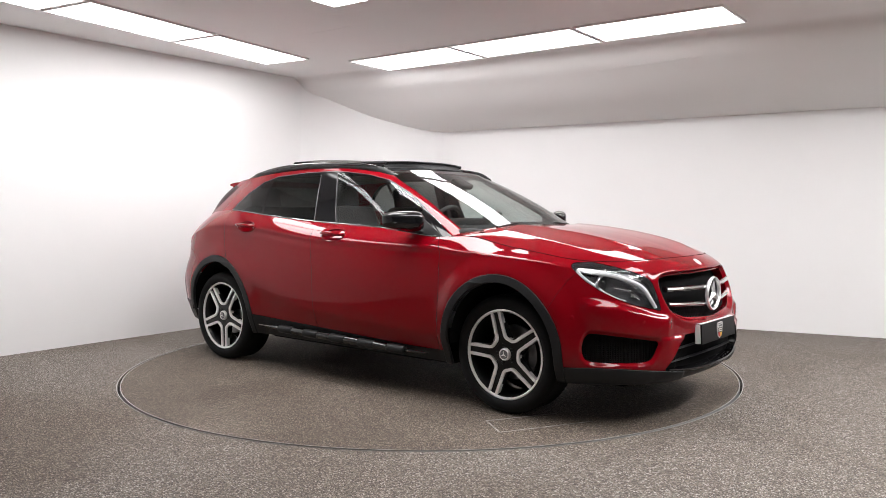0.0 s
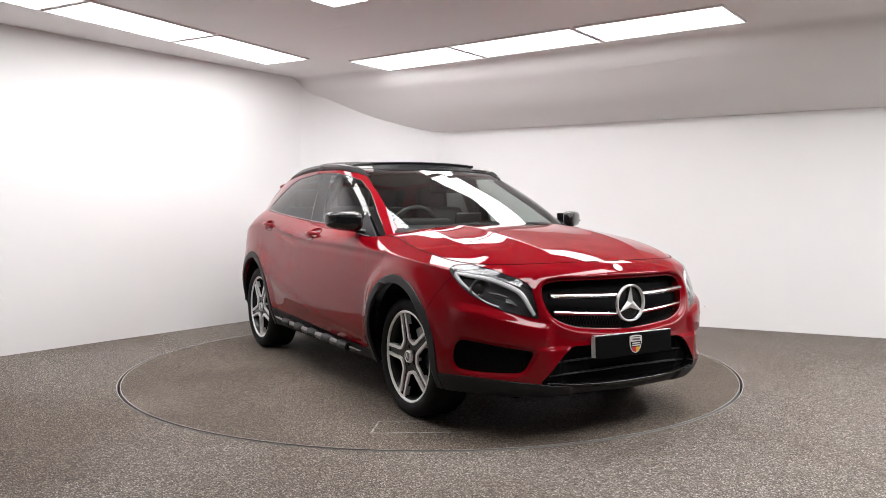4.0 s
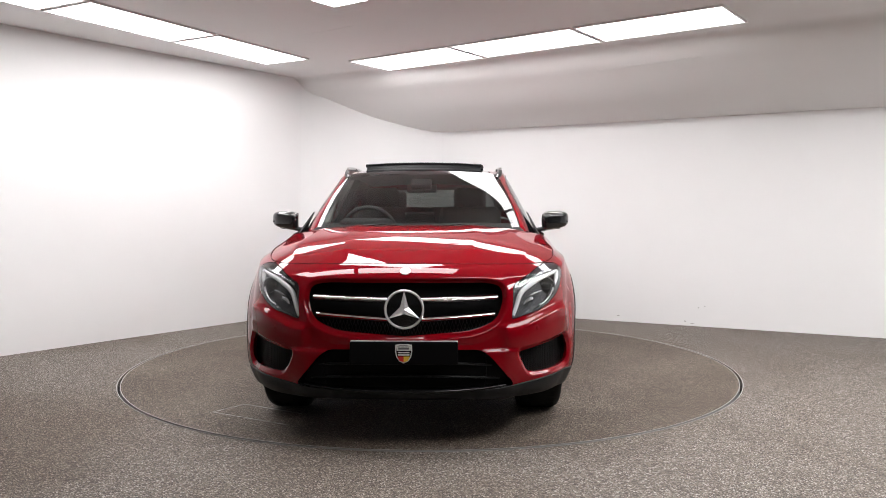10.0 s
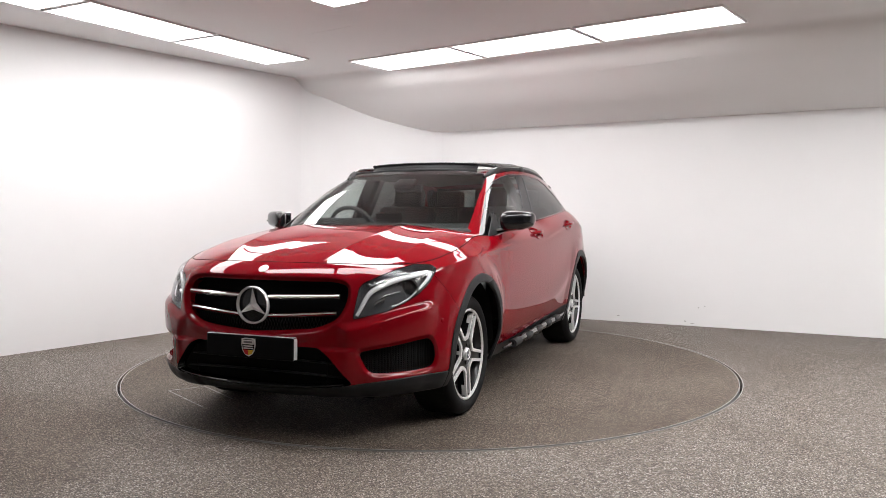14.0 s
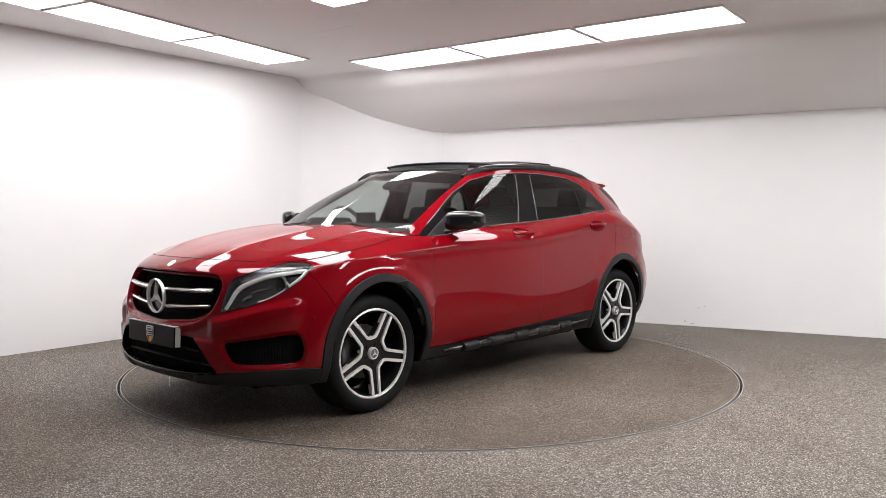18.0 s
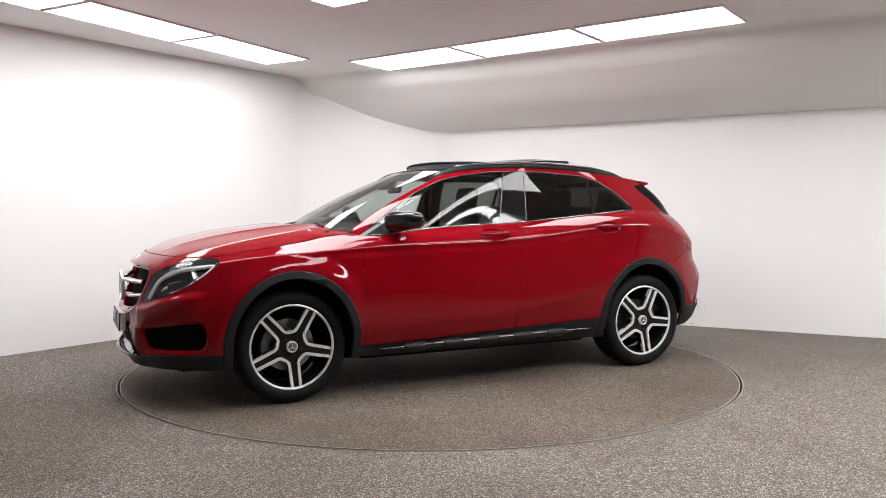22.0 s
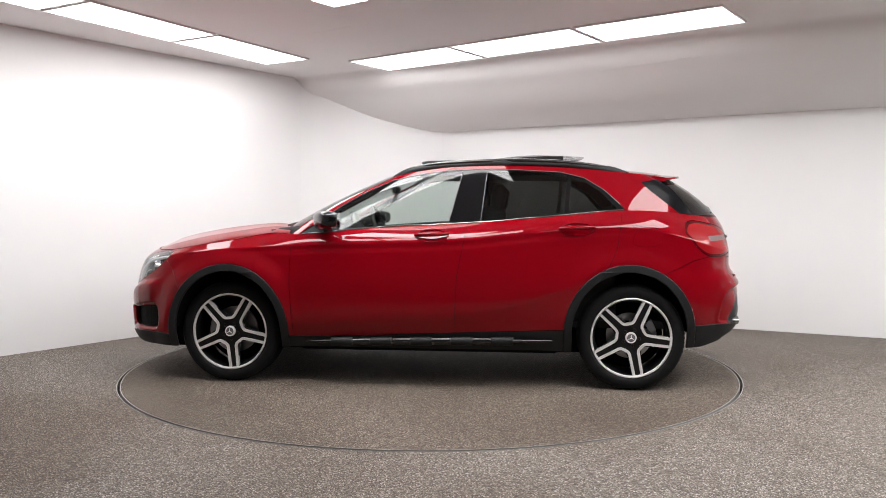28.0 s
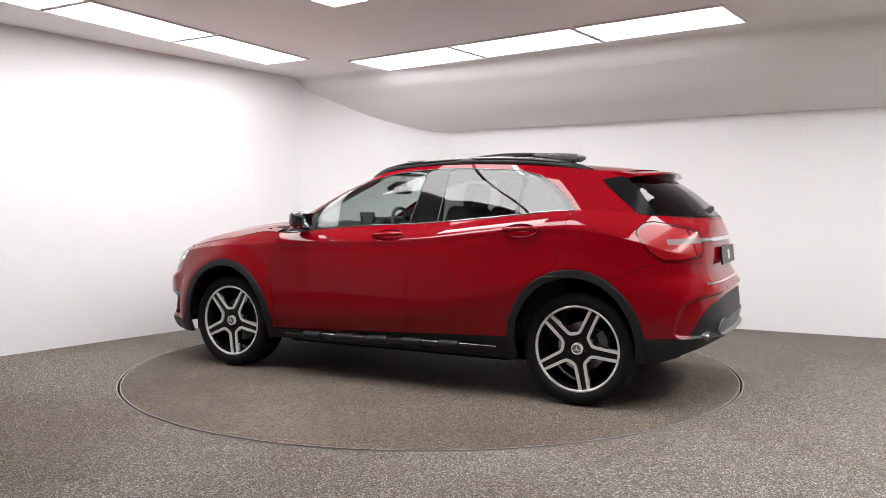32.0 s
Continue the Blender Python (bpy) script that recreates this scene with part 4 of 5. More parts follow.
def headlamp(car, body, skin, side):
    lens = add(body, "headlamp", "headlamp", LENS, car, "clear headlamp lens over a dark bezel", side)
    lens.visible_shadow = False
    add(body, "headlamp", "bezel", LAMP_DARK, lens, "dark grey lamp housing", side, 0.055)
    rim_of_hole(lens, body, "headlamp", 0.055, LAMP_DARK, "housing_rim", side)
    put = lambda a, z, inset: on_skin(skin, wrap_front, a, z, inset, side)[0]
    upper = smooth_path([put(a, z, 0.020) for a, z in ((0.598, 0.652), (0.636, 0.705), (0.695, 0.757), (0.785, 0.796), (0.90, 0.824), (1.03, 0.842), (1.14, 0.857), (1.205, 0.866))])
    part("light_guide", tube(upper, [0.006 + 0.007 * math.sin(math.pi * min(1.0, (i + 4) / 27)) for i in range(24)], 8), LAMP_WHITE, lens, "white curved light guide", 40)
    lower = smooth_path([put(a, z, 0.022) for a, z in ((1.205, 0.852), (1.165, 0.815), (1.08, 0.770), (0.99, 0.728), (0.90, 0.703), (0.85, 0.694))])
    part("light_guide", tube(lower, [0.013 - 0.009 * min(1.0, i / 12) for i in range(24)], 8), LAMP_WHITE, lens, "white curved light guide", 40)
    brow = smooth_path([put(a, z, 0.026) for a, z in ((0.70, 0.802), (0.82, 0.832), (0.96, 0.858), (1.10, 0.874), (1.18, 0.874))])
    part("upper_reflector", tube(brow, [0.007] * 24, 8), LAMP_SILVER, lens, "silver upper reflector", 40)
    blade = smooth_path([put(a, z, 0.035) for a, z in ((0.79, 0.746), (0.86, 0.760), (0.93, 0.770))])
    part("inner_blade", tube(blade, [0.0045] * 24, 8), LAMP_SILVER, lens, "", 40)
    wedge = smooth_path([put(a, z, 0.040) for a, z in ((0.715, 0.702), (0.755, 0.722), (0.80, 0.728))])
    part("inner_reflector", tube(wedge, [0.006 + 0.0004 * i for i in range(24)], 8), LAMP_SILVER, lens, "silver inner reflector", 40)
    for k in range(9):
        p = put(0.70 + 0.036 * k, 0.806 + 0.0066 * k, 0.012)
        bm = bmesh.new()
        bmesh.ops.create_icosphere(bm, subdivisions=2, radius=0.0070)
        bmesh.ops.translate(bm, vec=p, verts=bm.verts[:])
        part("led", bm, LAMP_SILVER, lens, "", 60)
    c, n = on_skin(skin, wrap_front, 1.015, 0.785, 0.05, side)
    turn = Vector((1, -0.25 if side else 0.25, 0)).to_track_quat("Y", "Z").to_matrix().to_4x4()
    part("projector_ring", lathe([(0.050, -0.02), (0.056, 0.0), (0.056, 0.016), (0.049, 0.018), (0.045, -0.01)], 32, "y", Matrix.Translation(c) @ turn), LAMP_SILVER, lens, "silver projector ring", 40)
    part("projector", lathe([(0.0005, 0.016), (0.022, 0.012), (0.036, 0.0), (0.044, -0.016)], 32, "y", Matrix.Translation(c) @ turn), GLOSS_BLACK, lens, "dark glass projector", 60)


def door_handle(door, side, x0, x1, z):
    """A bowed handle over a dished cup."""
    s = -1 if side else 1
    y = float(half_width(np.array((x0 + x1) / 2), np.array(z)))
    xm, half = (x0 + x1) / 2, (x0 - x1) / 2
    path = [(xm + half * a, s * (y + 0.030 * math.cos(a * 1.45) ** 0.6 - 0.004), z + 0.010 - 0.004 * a) for a in np.linspace(-0.96, 0.96, 15)]
    part("handle", tube(path, [0.009 + 0.007 * math.cos(a * 1.5) for a in np.linspace(-0.96, 0.96, 15)], 10, flat=1.0), RED, door, "red bowed door handle", 50)
    ring = [(xm + half * 0.9 * math.cos(a), s * (y + 0.0005), z + 0.041 * math.sin(a)) for a in np.linspace(0, 2 * math.pi, 40)]
    bm = bmesh.new()
    outer = [bm.verts.new((x, s * (float(half_width(np.array(x), np.array(zz))) + 0.0015), zz)) for x, yy, zz in ring[:-1]]
    inner = [bm.verts.new((xm + (v.co.x - xm) * 0.93, v.co.y - s * 0.004, z + (v.co.z - z) * 0.86)) for v in outer]
    deep = bm.verts.new((xm, s * (y - 0.020), z + 0.006))
    for k in range(39):
        bm.faces.new((outer[k - 1], outer[k], inner[k], inner[k - 1]))
        bm.faces.new((inner[k - 1], inner[k], deep))
    part("cup_rim", tube([(v.co.x, v.co.y, v.co.z) for v in outer] + [tuple(outer[0].co)], 0.0028, 6), RED, door, "", 60)
    part("handle_cup", bm, RED, door, "dished cup behind the handle", 50)


def build_bonnet(car):
    s = grid_sheet(bonnet_point, 110, 90, "bonnet")
    ob = add(s, "bonnet", "bonnet", RED, car, "glossy red metallic bonnet", 2)
    for s in (1, -1):
        nose_line = [(p[0] - 0.001, s * p[1], p[2] + 0.0005) for p in NOSE_EDGE[::12]] + [(p[0], s * p[1], p[2] + 0.0005) for p in WING_EDGE[::12]]
        part("bonnet_gap", tube(nose_line, 0.0024, 6), SEAM, car, "dark gap round the bonnet", 60)
    p, n = on_skin(FRONT_SKIN[0], wrap_front, 0.05, 0.874)
    badge = lathe([(0.0005, 0.003), (0.022, 0.003), (0.027, 0.0015), (0.028, -0.002)], 32, "y", Matrix.Translation((p.x, 0, p.z)) @ Vector((n.x, 0, n.z)).to_track_quat("Y", "Z").to_matrix().to_4x4())
    part("bonnet_badge", badge, SILVER, car, "small round silver bonnet badge", 40)


def build_cabin(car):
    cab = grid_sheet(cabin_point, 300, 70, "frame", flip=True)
    fwd = lambda v: v[:, 0] > -0.2
    flank = lambda v: (v[:, 1] > 0.45) & (v[:, 0] < 1.0)
    back = lambda v: v[:, 0] < -1.3
    cab.carve(inside([(-0.5, 0.9), (0.70, 0.9), (0.662, 1.10), (0.648, 1.16), (0.592, 1.34), (0.560, 1.418), (0.535, 1.449), (0.30, 1.462), (-0.5, 1.468)], front_view, 0.01, fwd), "windscreen", ["frame"])
    cab.carve(lambda v: 1.437 - v[:, 2], "header", ["windscreen"])
    dlo = [(0.905, 0.998), (0.78, 1.085), (0.645, 1.172), (0.58, 1.215), (0.445, 1.294), (0.25, 1.379), (0.056, 1.421), (-0.137, 1.444), (-0.33, 1.452), (-0.55, 1.451), (-0.90, 1.430), (-1.05, 1.392), (-1.18, 1.310), (-1.315, 1.180), (-1.2, 0.95), (0.86, 0.95)]
    cab.carve(inside(dlo, side_view, 0.02, flank), "trim", ["frame"])
    cab.carve(inside([(0.605, 1.00), (0.612, 1.184), (0.578, 1.208), (0.443, 1.288), (0.249, 1.373), (0.054, 1.415), (-0.13, 1.437), (-0.240, 1.442), (-0.128, 1.00)], side_view, 0.012, flank), "glass_front", ["trim"])
    cab.carve(inside([(-0.407, 1.439), (-0.55, 1.439), (-0.80, 1.426), (-0.940, 1.411), (-0.905, 1.02), (-0.355, 1.02)], side_view, 0.012, flank), "glass_rear", ["trim"])
    cab.carve(inside([(-0.968, 1.402), (-1.035, 1.377), (-1.15, 1.302), (-1.262, 1.185), (-1.20, 1.05), (-0.935, 1.05)], side_view, 0.012, flank), "glass_quarter", ["trim"])
    cab.carve(inside([(-1.43, 1.362), (-1.475, 1.315), (-1.70, 1.128), (-2.4, 1.128), (-2.4, 1.385), (-1.55, 1.385)], side_view, 0.012, back), "rear_surround", ["frame"])
    cab.carve(inside([(-0.5, 1.140), (0.632, 1.140), (0.612, 1.25), (0.560, 1.365), (0.50, 1.385), (-0.5, 1.39)], front_view, 0.02, back), "rear_glass", ["rear_surround"])
    screen = add(cab, "windscreen", "windscreen", SCREEN, car, "clear raked windscreen", 2)
    add(cab, "header", "windscreen_header", GLOSS_BLACK, car, "gloss black band along the top of the windscreen", 2)
    add(cab, "rear_surround", "rear_window_surround", MATT_TRIM, car, "satin black rear window surround", 2)
    panes = [screen, add(cab, "rear_glass", "rear_window", PRIVACY, car, "dark tinted rear window", 2)]
    for side in (0, 1):
        add(cab, "frame", "body_side_frame", RED, car, "red roof pillar frame", side)
        add(cab, "trim", "window_trim", TRIM_BLACK, car, "black window surround and pillars", side)
        panes.append(add(cab, "glass_front", "front_door_glass", CLEAR, car, "clear front door glass", side))
        panes.append(add(cab, "glass_rear", "rear_door_glass", PRIVACY, car, "dark tinted rear door glass", side))
        panes.append(add(cab, "glass_quarter", "quarter_glass", PRIVACY, car, "dark tinted quarter glass", side))
        s = -1 if side else 1
        # highlights on the window seal and pillar trim edges, laid on as thin grey lines
        on_cabin = cab.v[(cab.v[:, 1] > 0.45) & (cab.v[:, 0] < 1.0)]
        for name, line in (("window_top_glint", dlo[1:14]), ("pillar_glint", [(-0.236, 1.432), (-0.205, 1.31), (-0.168, 1.16), (-0.140, 1.075)]), ("pillar_glint", [(-0.404, 1.432), (-0.385, 1.28), (-0.367, 1.12), (-0.362, 1.10)])):
            path = []
            for (x0, z0), (x1, z1) in zip(line, line[1:]):
                for t in (0.0, 0.25, 0.5, 0.75):
                    x, z = x0 + (x1 - x0) * t, z0 + (z1 - z0) * t
                    near = on_cabin[np.argsort((on_cabin[:, 0] - x) ** 2 + (on_cabin[:, 2] - z) ** 2)[:4]]
                    path.append((x, s * (float(near[:, 1].mean()) + 0.001), z))
            part(name, tube(path, 0.0028, 6), GREY_METAL, car, "thin grey line standing in for the highlight on the window edge", 60)
        # bright line along the bottom of the windows
        edge = [(x, s * (float(half_width(np.array(x), np.array(float(top_edge(x))))) - 0.001), float(top_edge(x)) + 0.003) for x in np.linspace(0.84, -1.30, 60)]
        part("window_sill_strip", tube(edge, 0.0055, 6), DARK_CHROME, car, "dark bright-metal window sill strip", 60)
    for p in panes:
        p.visible_shadow = False
    roof = grid_sheet(roof_point, 90, 50, "roof")
    roof.carve(inside([(0.9, -0.5), (0.9, 0.455), (0.0, 0.50), (-0.8, 0.50), (-1.22, 0.47), (-1.26, 0.44), (-1.26, -0.5)], lambda v: v[:, [0, 1]], 0.02), "glass_roof", ["roof"], 0.003)
    add(roof, "roof", "roof", RED, car, mirror=2)
    add(roof, "seam", "roof_seal", SEAM, car, mirror=2, push=0.004)
    add(roof, "glass_roof", "glass_roof", GLOSS_BLACK, car, "gloss black panoramic glass roof", 2)


def build_roof_gear(car):
    for s in (1, -1):
        top = curve((0.26, 1.420), (0.20, 1.448), (0.07, 1.487), (-0.13, 1.509), (-0.52, 1.524), (-0.90, 1.513), (-1.10, 1.494), (-1.30, 1.455), (-1.36, 1.437))
        yy = curve((0.26, 0.545), (0.1, 0.572), (-0.5, 0.592), (-1.0, 0.58), (-1.36, 0.55))
        xs = np.linspace(0.255, -1.355, 48)
        rail = part("roof_rail", tube([(x, s * float(yy(x)), float(top(x)) - 0.011) for x in xs], [0.007 + 0.007 * min(1, 4 * min(i, 47 - i) / 47) for i in range(48)], 8), GLOSS_BLACK, car, "gloss black roof rail", 50)
        part("rail_base", tube([(x, s * float(yy(x)), float(top(x)) - 0.030) for x in xs[2:-2]], 0.013, 8, flat=1.35), BLACK_PLASTIC, rail, "black rail base", 50)
        for x0, x1 in ((0.24, 0.02), (-1.34, -1.14), (-0.42, -0.58)):
            pts = [(x, s * float(yy(x)), float(top(x)) - 0.03) for x in np.linspace(x0, x1, 6)]
            part("rail_foot", tube(pts, [0.012, 0.018, 0.02, 0.02, 0.018, 0.012], 8, flat=1.5), BLACK_PLASTIC, rail, "black rail foot", 50)
    # open glass roof: the panel rides up over the tail of the roof, a deflector stands up in front
    bm = bmesh.new()
    rows = []
    for x in np.linspace(-0.30, -1.09, 16):
        k = (x + 0.30) / -0.79
        z = 1.534 + 0.046 * math.sin(min(1, k * 1.5) * math.pi / 2) - 0.018 * max(0, k - 0.5) * 2
        rows.append([bm.verts.new((x + 0.14 * k ** 4 * (abs(y) / 0.47) ** 2.5, y, z - 0.024 * (abs(y) / 0.47) ** 2.4)) for y in np.linspace(-0.47, 0.47, 17)])
    for a, b in zip(rows, rows[1:]):
        for k in range(16):
            bm.faces.new((a[k], a[k + 1], b[k + 1], b[k]))
    bmesh.ops.solidify(bm, geom=bm.faces[:], thickness=0.014)
    part("sunroof_panel", bm, TRIM_BLACK, car, "raised gloss black sunroof panel", 40)
    for s in (1, -1):
        part("sunroof_rail", tube([(x, s * 0.452, 1.534 + 0.046 * math.sin(min(1, (x + 0.30) / -0.79 * 1.5) * math.pi / 2) - 0.044) for x in np.linspace(-0.33, -0.92, 14)], 0.014, 8, flat=1.1), BLACK_PLASTIC, car, "black sunroof side rail", 50)
    ys = np.linspace(-0.43, 0.43, 25)
    bar = part("wind_deflector", tube([(0.105 - 0.16 * abs(y / 0.43) ** 3 * 0.5, y, 1.526 - 0.010 * (y / 0.43) ** 2) for y in ys], 0.010, 8, flat=0.7), BLACK_PLASTIC, car, "raised black sunroof wind deflector", 50)
    part("lower_bar", tube([(0.135 - 0.07 * abs(y / 0.43) ** 3, y, 1.478 - 0.010 * (y / 0.43) ** 2) for y in ys], 0.009, 8), BLACK_PLASTIC, bar, "", 50)
    net = bmesh.new()
    a = [net.verts.new((0.10 - 0.08 * abs(y / 0.43) ** 3, y, 1.522 - 0.010 * (y / 0.43) ** 2)) for y in ys]
    b = [net.verts.new((0.13 - 0.07 * abs(y / 0.43) ** 3, y, 1.480 - 0.010 * (y / 0.43) ** 2)) for y in ys]
    for k in range(24):
        net.faces.new((a[k], a[k + 1], b[k + 1], b[k]))
    part("deflector_net", net, BLACK_PLASTIC, bar, "black mesh net")
    for s in (1, -1):
        part("deflector_arm", tube([(0.04, s * 0.43, 1.512), (-0.12, s * 0.445, 1.515), (-0.32, s * 0.45, 1.512)], [0.012, 0.012, 0.008], 8), BLACK_PLASTIC, bar, "", 50)
    # tail spoiler
    bm = bmesh.new()
    rows = []
    for y in np.linspace(-0.56, 0.56, 33):
        k = abs(y) / 0.56
        rows.append([bm.verts.new(p) for p in ((-1.40, y, 1.436 - 0.028 * k ** 2), (-1.55, y, 1.437 - 0.034 * k ** 2), (-1.742 + 0.13 * k ** 4, y, 1.422 - 0.030 * k ** 2), (-1.748 + 0.13 * k ** 4, y, 1.410 - 0.030 * k ** 2), (-1.66 + 0.11 * k ** 4, y, 1.392 - 0.030 * k ** 2), (-1.50, y, 1.372 - 0.020 * k ** 2))])
    for a, b in zip(rows, rows[1:]):
        for k in range(5):
            bm.faces.new((a[k], a[k + 1], b[k + 1], b[k]))
    bm.faces.new(rows[0])
    bm.faces.new(rows[-1][::-1])
    part("tail_spoiler", bm, RED, car, "red roof spoiler above the rear window", 35)


def wheel_mesh_parts(car, x, side, turn):
    """One wheel: barrel with a bright lip, five two-edged spokes, tyre, hub cap, brake disc and caliper."""
    s = -1 if side else 1
    place = pose(x, s * 0.0, 0.345)
    flip = Matrix.Diagonal((1, s, 1, 1))
    m = place @ flip
    y = TRACK_FACE
    barrel = part("wheel", lathe([(0.252, y + 0.006), (0.243, y - 0.004), (0.232, y - 0.05), (0.222, y - 0.12), (0.235, y - 0.20), (0.245, y - 0.215)], 64, "y", m), RIM_BLACK, car, "black five-spoke alloy wheel with machined edges", 40)
    part("rim_lip", lathe([(0.2630, y + 0.002), (0.2620, y + 0.010), (0.256, y + 0.013), (0.2495, y + 0.010), (0.247, y + 0.000)], 72, "y", m), SILVER, barrel, "bright machined rim lip", 50)
    prof = [(0.256, y + 0.004), (0.267, y + 0.015), (0.285, y + 0.024), (0.310, y + 0.022), (0.328, y + 0.012), (0.339, y - 0.004), (0.3435, y - 0.025), (0.345, y - 0.07), (0.345, y - 0.14), (0.3435, y - 0.185), (0.336, y - 0.21), (0.30, y - 0.225), (0.25, y - 0.215)]
    tyre = part("tyre", lathe(prof, 90, "y", m), RUBBER, barrel, "black rubber tyre", 40)
    tread = bmesh.new()
    for k in range(72):
        a = 2 * math.pi * k / 72
        for w0, lean in ((-0.045, 0.03), (-0.165, -0.03)):
            box((0.012, 0.05, 0.004), (0.3435 * math.cos(a), y + w0, 0.3435 * math.sin(a)), (0, 90 - math.degrees(a) + 0, 0), bm=tread)
    bmesh.ops.transform(tread, matrix=m, verts=tread.verts[:])
    tagged(part("tread_pattern", tread, RUBBER, tyre), kind="stuff")

    def ribbon(path, width, y0, depth):
        pts = [Vector(p) for p in path]
        inner = []
        for i, p in enumerate(pts):
            t = (pts[min(i + 1, len(pts) - 1)] - pts[max(i - 1, 0)]).normalized()
            inner.append(p + Vector((t.y, -t.x)) * width)
        bm = bmesh.new()
        a = [bm.verts.new((p.x, y0, p.y)) for p in pts]
        b = [bm.verts.new((p.x, y0, p.y)) for p in inner]
        c = [bm.verts.new((p.x, y0 - depth, p.y)) for p in pts]
        d = [bm.verts.new((p.x, y0 - depth, p.y)) for p in inner]
        for k in range(len(pts) - 1):
            bm.faces.new((a[k], a[k + 1], b[k + 1], b[k]))
            bm.faces.new((a[k], c[k], c[k + 1], a[k + 1]))
            bm.faces.new((b[k], b[k + 1], d[k + 1], d[k]))
        return bm

    for k in range(5):
        phi = radians(turn + 72 * k)
        rot = lambda r, a: Vector((r * math.cos(a), r * math.sin(a)))
        # black spoke body
        ax, nx = rot(1, phi), rot(1, phi + math.pi / 2)
        prof = [ax * 0.03 + nx * 0.03, ax * 0.080 + nx * 0.052, ax * 0.15 + nx * 0.038, ax * 0.249 + nx * 0.030, ax * 0.249 - nx * 0.030, ax * 0.15 - nx * 0.038, ax * 0.080 - nx * 0.052, ax * 0.03 - nx * 0.03]
        bm = bmesh.new()
        top = [bm.verts.new((p.x, y - 0.008, p.y)) for p in prof]
        low = [bm.verts.new((p.x, y - 0.046, p.y)) for p in prof]
        bm.faces.new(top)
        for i in range(8):
            bm.faces.new((top[i - 1], top[i], low[i], low[i - 1]))
        bmesh.ops.transform(bm, matrix=m, verts=bm.verts[:])
        part("spoke", bm, RIM_BLACK, barrel, "gloss black spoke", 30)
        # bright edge round the opening to the next spoke, cut straight across near the hub
        nn = rot(1, phi + radians(72) + math.pi / 2)
        aa = rot(1, phi + radians(72))
        mid = rot(1, phi + radians(36))
        across = rot(1, phi + radians(36) + math.pi / 2)
        p0, p1 = ax * 0.250 + nx * 0.034, aa * 0.250 - nn * 0.034
        q0, q1 = mid * 0.100 - across * 0.026, mid * 0.100 + across * 0.026
        bend = lambda a, b, c: [a * (1 - t) ** 2 + b * 2 * t * (1 - t) + c * t * t for t in (0, 0.25, 0.5, 0.75, 1)]
        path = [p0.lerp(q0, t) for t in (0, 0.3, 0.6, 0.84)] + bend(p0.lerp(q0, 0.90), q0, q0.lerp(q1, 0.22)) + bend(q1.lerp(q0, 0.22), q1, p1.lerp(q1, 0.90)) + [p1.lerp(q1, t) for t in (0.84, 0.6, 0.3, 0)]
        bm = ribbon(path, -0.0175, y + 0.004, 0.03)
        bmesh.ops.transform(bm, matrix=m, verts=bm.verts[:])
        part("spoke_edge", bm, SILVER, barrel, "bright machined spoke edge", 30)
        nut = lathe([(0.0005, 0.0), (0.009, 0.0), (0.011, -0.004), (0.011, -0.02)], 12, "y", m @ Matrix.Translation((0.054 * math.cos(phi), y - 0.001, 0.054 * math.sin(phi))))
        part("wheel_bolt", nut, RIM_BLACK, barrel, "", 40)
    part("hub_cap", lathe([(0.026, y + 0.010), (0.030, y + 0.013), (0.034, y + 0.010), (0.036, y + 0.002), (0.037, y - 0.02)], 40, "y", m), SILVER, barrel, "round silver hub cap ring", 40)
    part("hub_disc", lathe([(0.0005, y + 0.011), (0.020, y + 0.0105), (0.0275, y + 0.009)], 32, "y", m), GREY_METAL, barrel, "grey hub disc", 40)
    for k in range(3):
        a = radians(90 + 120 * k)
        t = tube([(0, y + 0.0155, 0), (0.022 * math.cos(a), y + 0.0145, 0.022 * math.sin(a))], [0.004, 0.0012], 6)
        bmesh.ops.transform(t, matrix=m, verts=t.verts[:])
        part("hub_star", t, SILVER, barrel)
    big = 0.160 if x > 0 else 0.150
    part("brake_disc", lathe([(0.05, y - 0.075), (0.075, y - 0.075), (0.08, y - 0.095), (big, y - 0.095), (big, y - 0.117), (0.08, y - 0.117)], 56, "y", m), STEEL, barrel, "bare steel brake disc", 40)
    cal = bmesh.new()
    rows = []
    for a in np.linspace(140, 205, 9) if x < 0 else np.linspace(-25, 40, 9):
        c, d = math.cos(radians(a)), math.sin(radians(a))
        rows.append([cal.verts.new((r * c, yy, r * d)) for r, yy in ((0.125, y - 0.065), (0.172, y - 0.070), (0.178, y - 0.10), (0.172, y - 0.14), (0.125, y - 0.145))])
    for p, q in zip(rows, rows[1:]):
        for i in range(5):
            cal.faces.new((p[i - 1], p[i], q[i], q[i - 1]))
    cal.faces.new(rows[0])
    cal.faces.new(rows[-1][::-1])
    bmesh.ops.transform(cal, matrix=m, verts=cal.verts[:])
    part("brake_caliper", cal, GREY_METAL, barrel, "grey brake caliper")
    part("wheel_liner", lathe([(0.001, y - 0.16), (0.20, y - 0.16), (0.23, y - 0.2)], 40, "y", m), VOID, barrel)


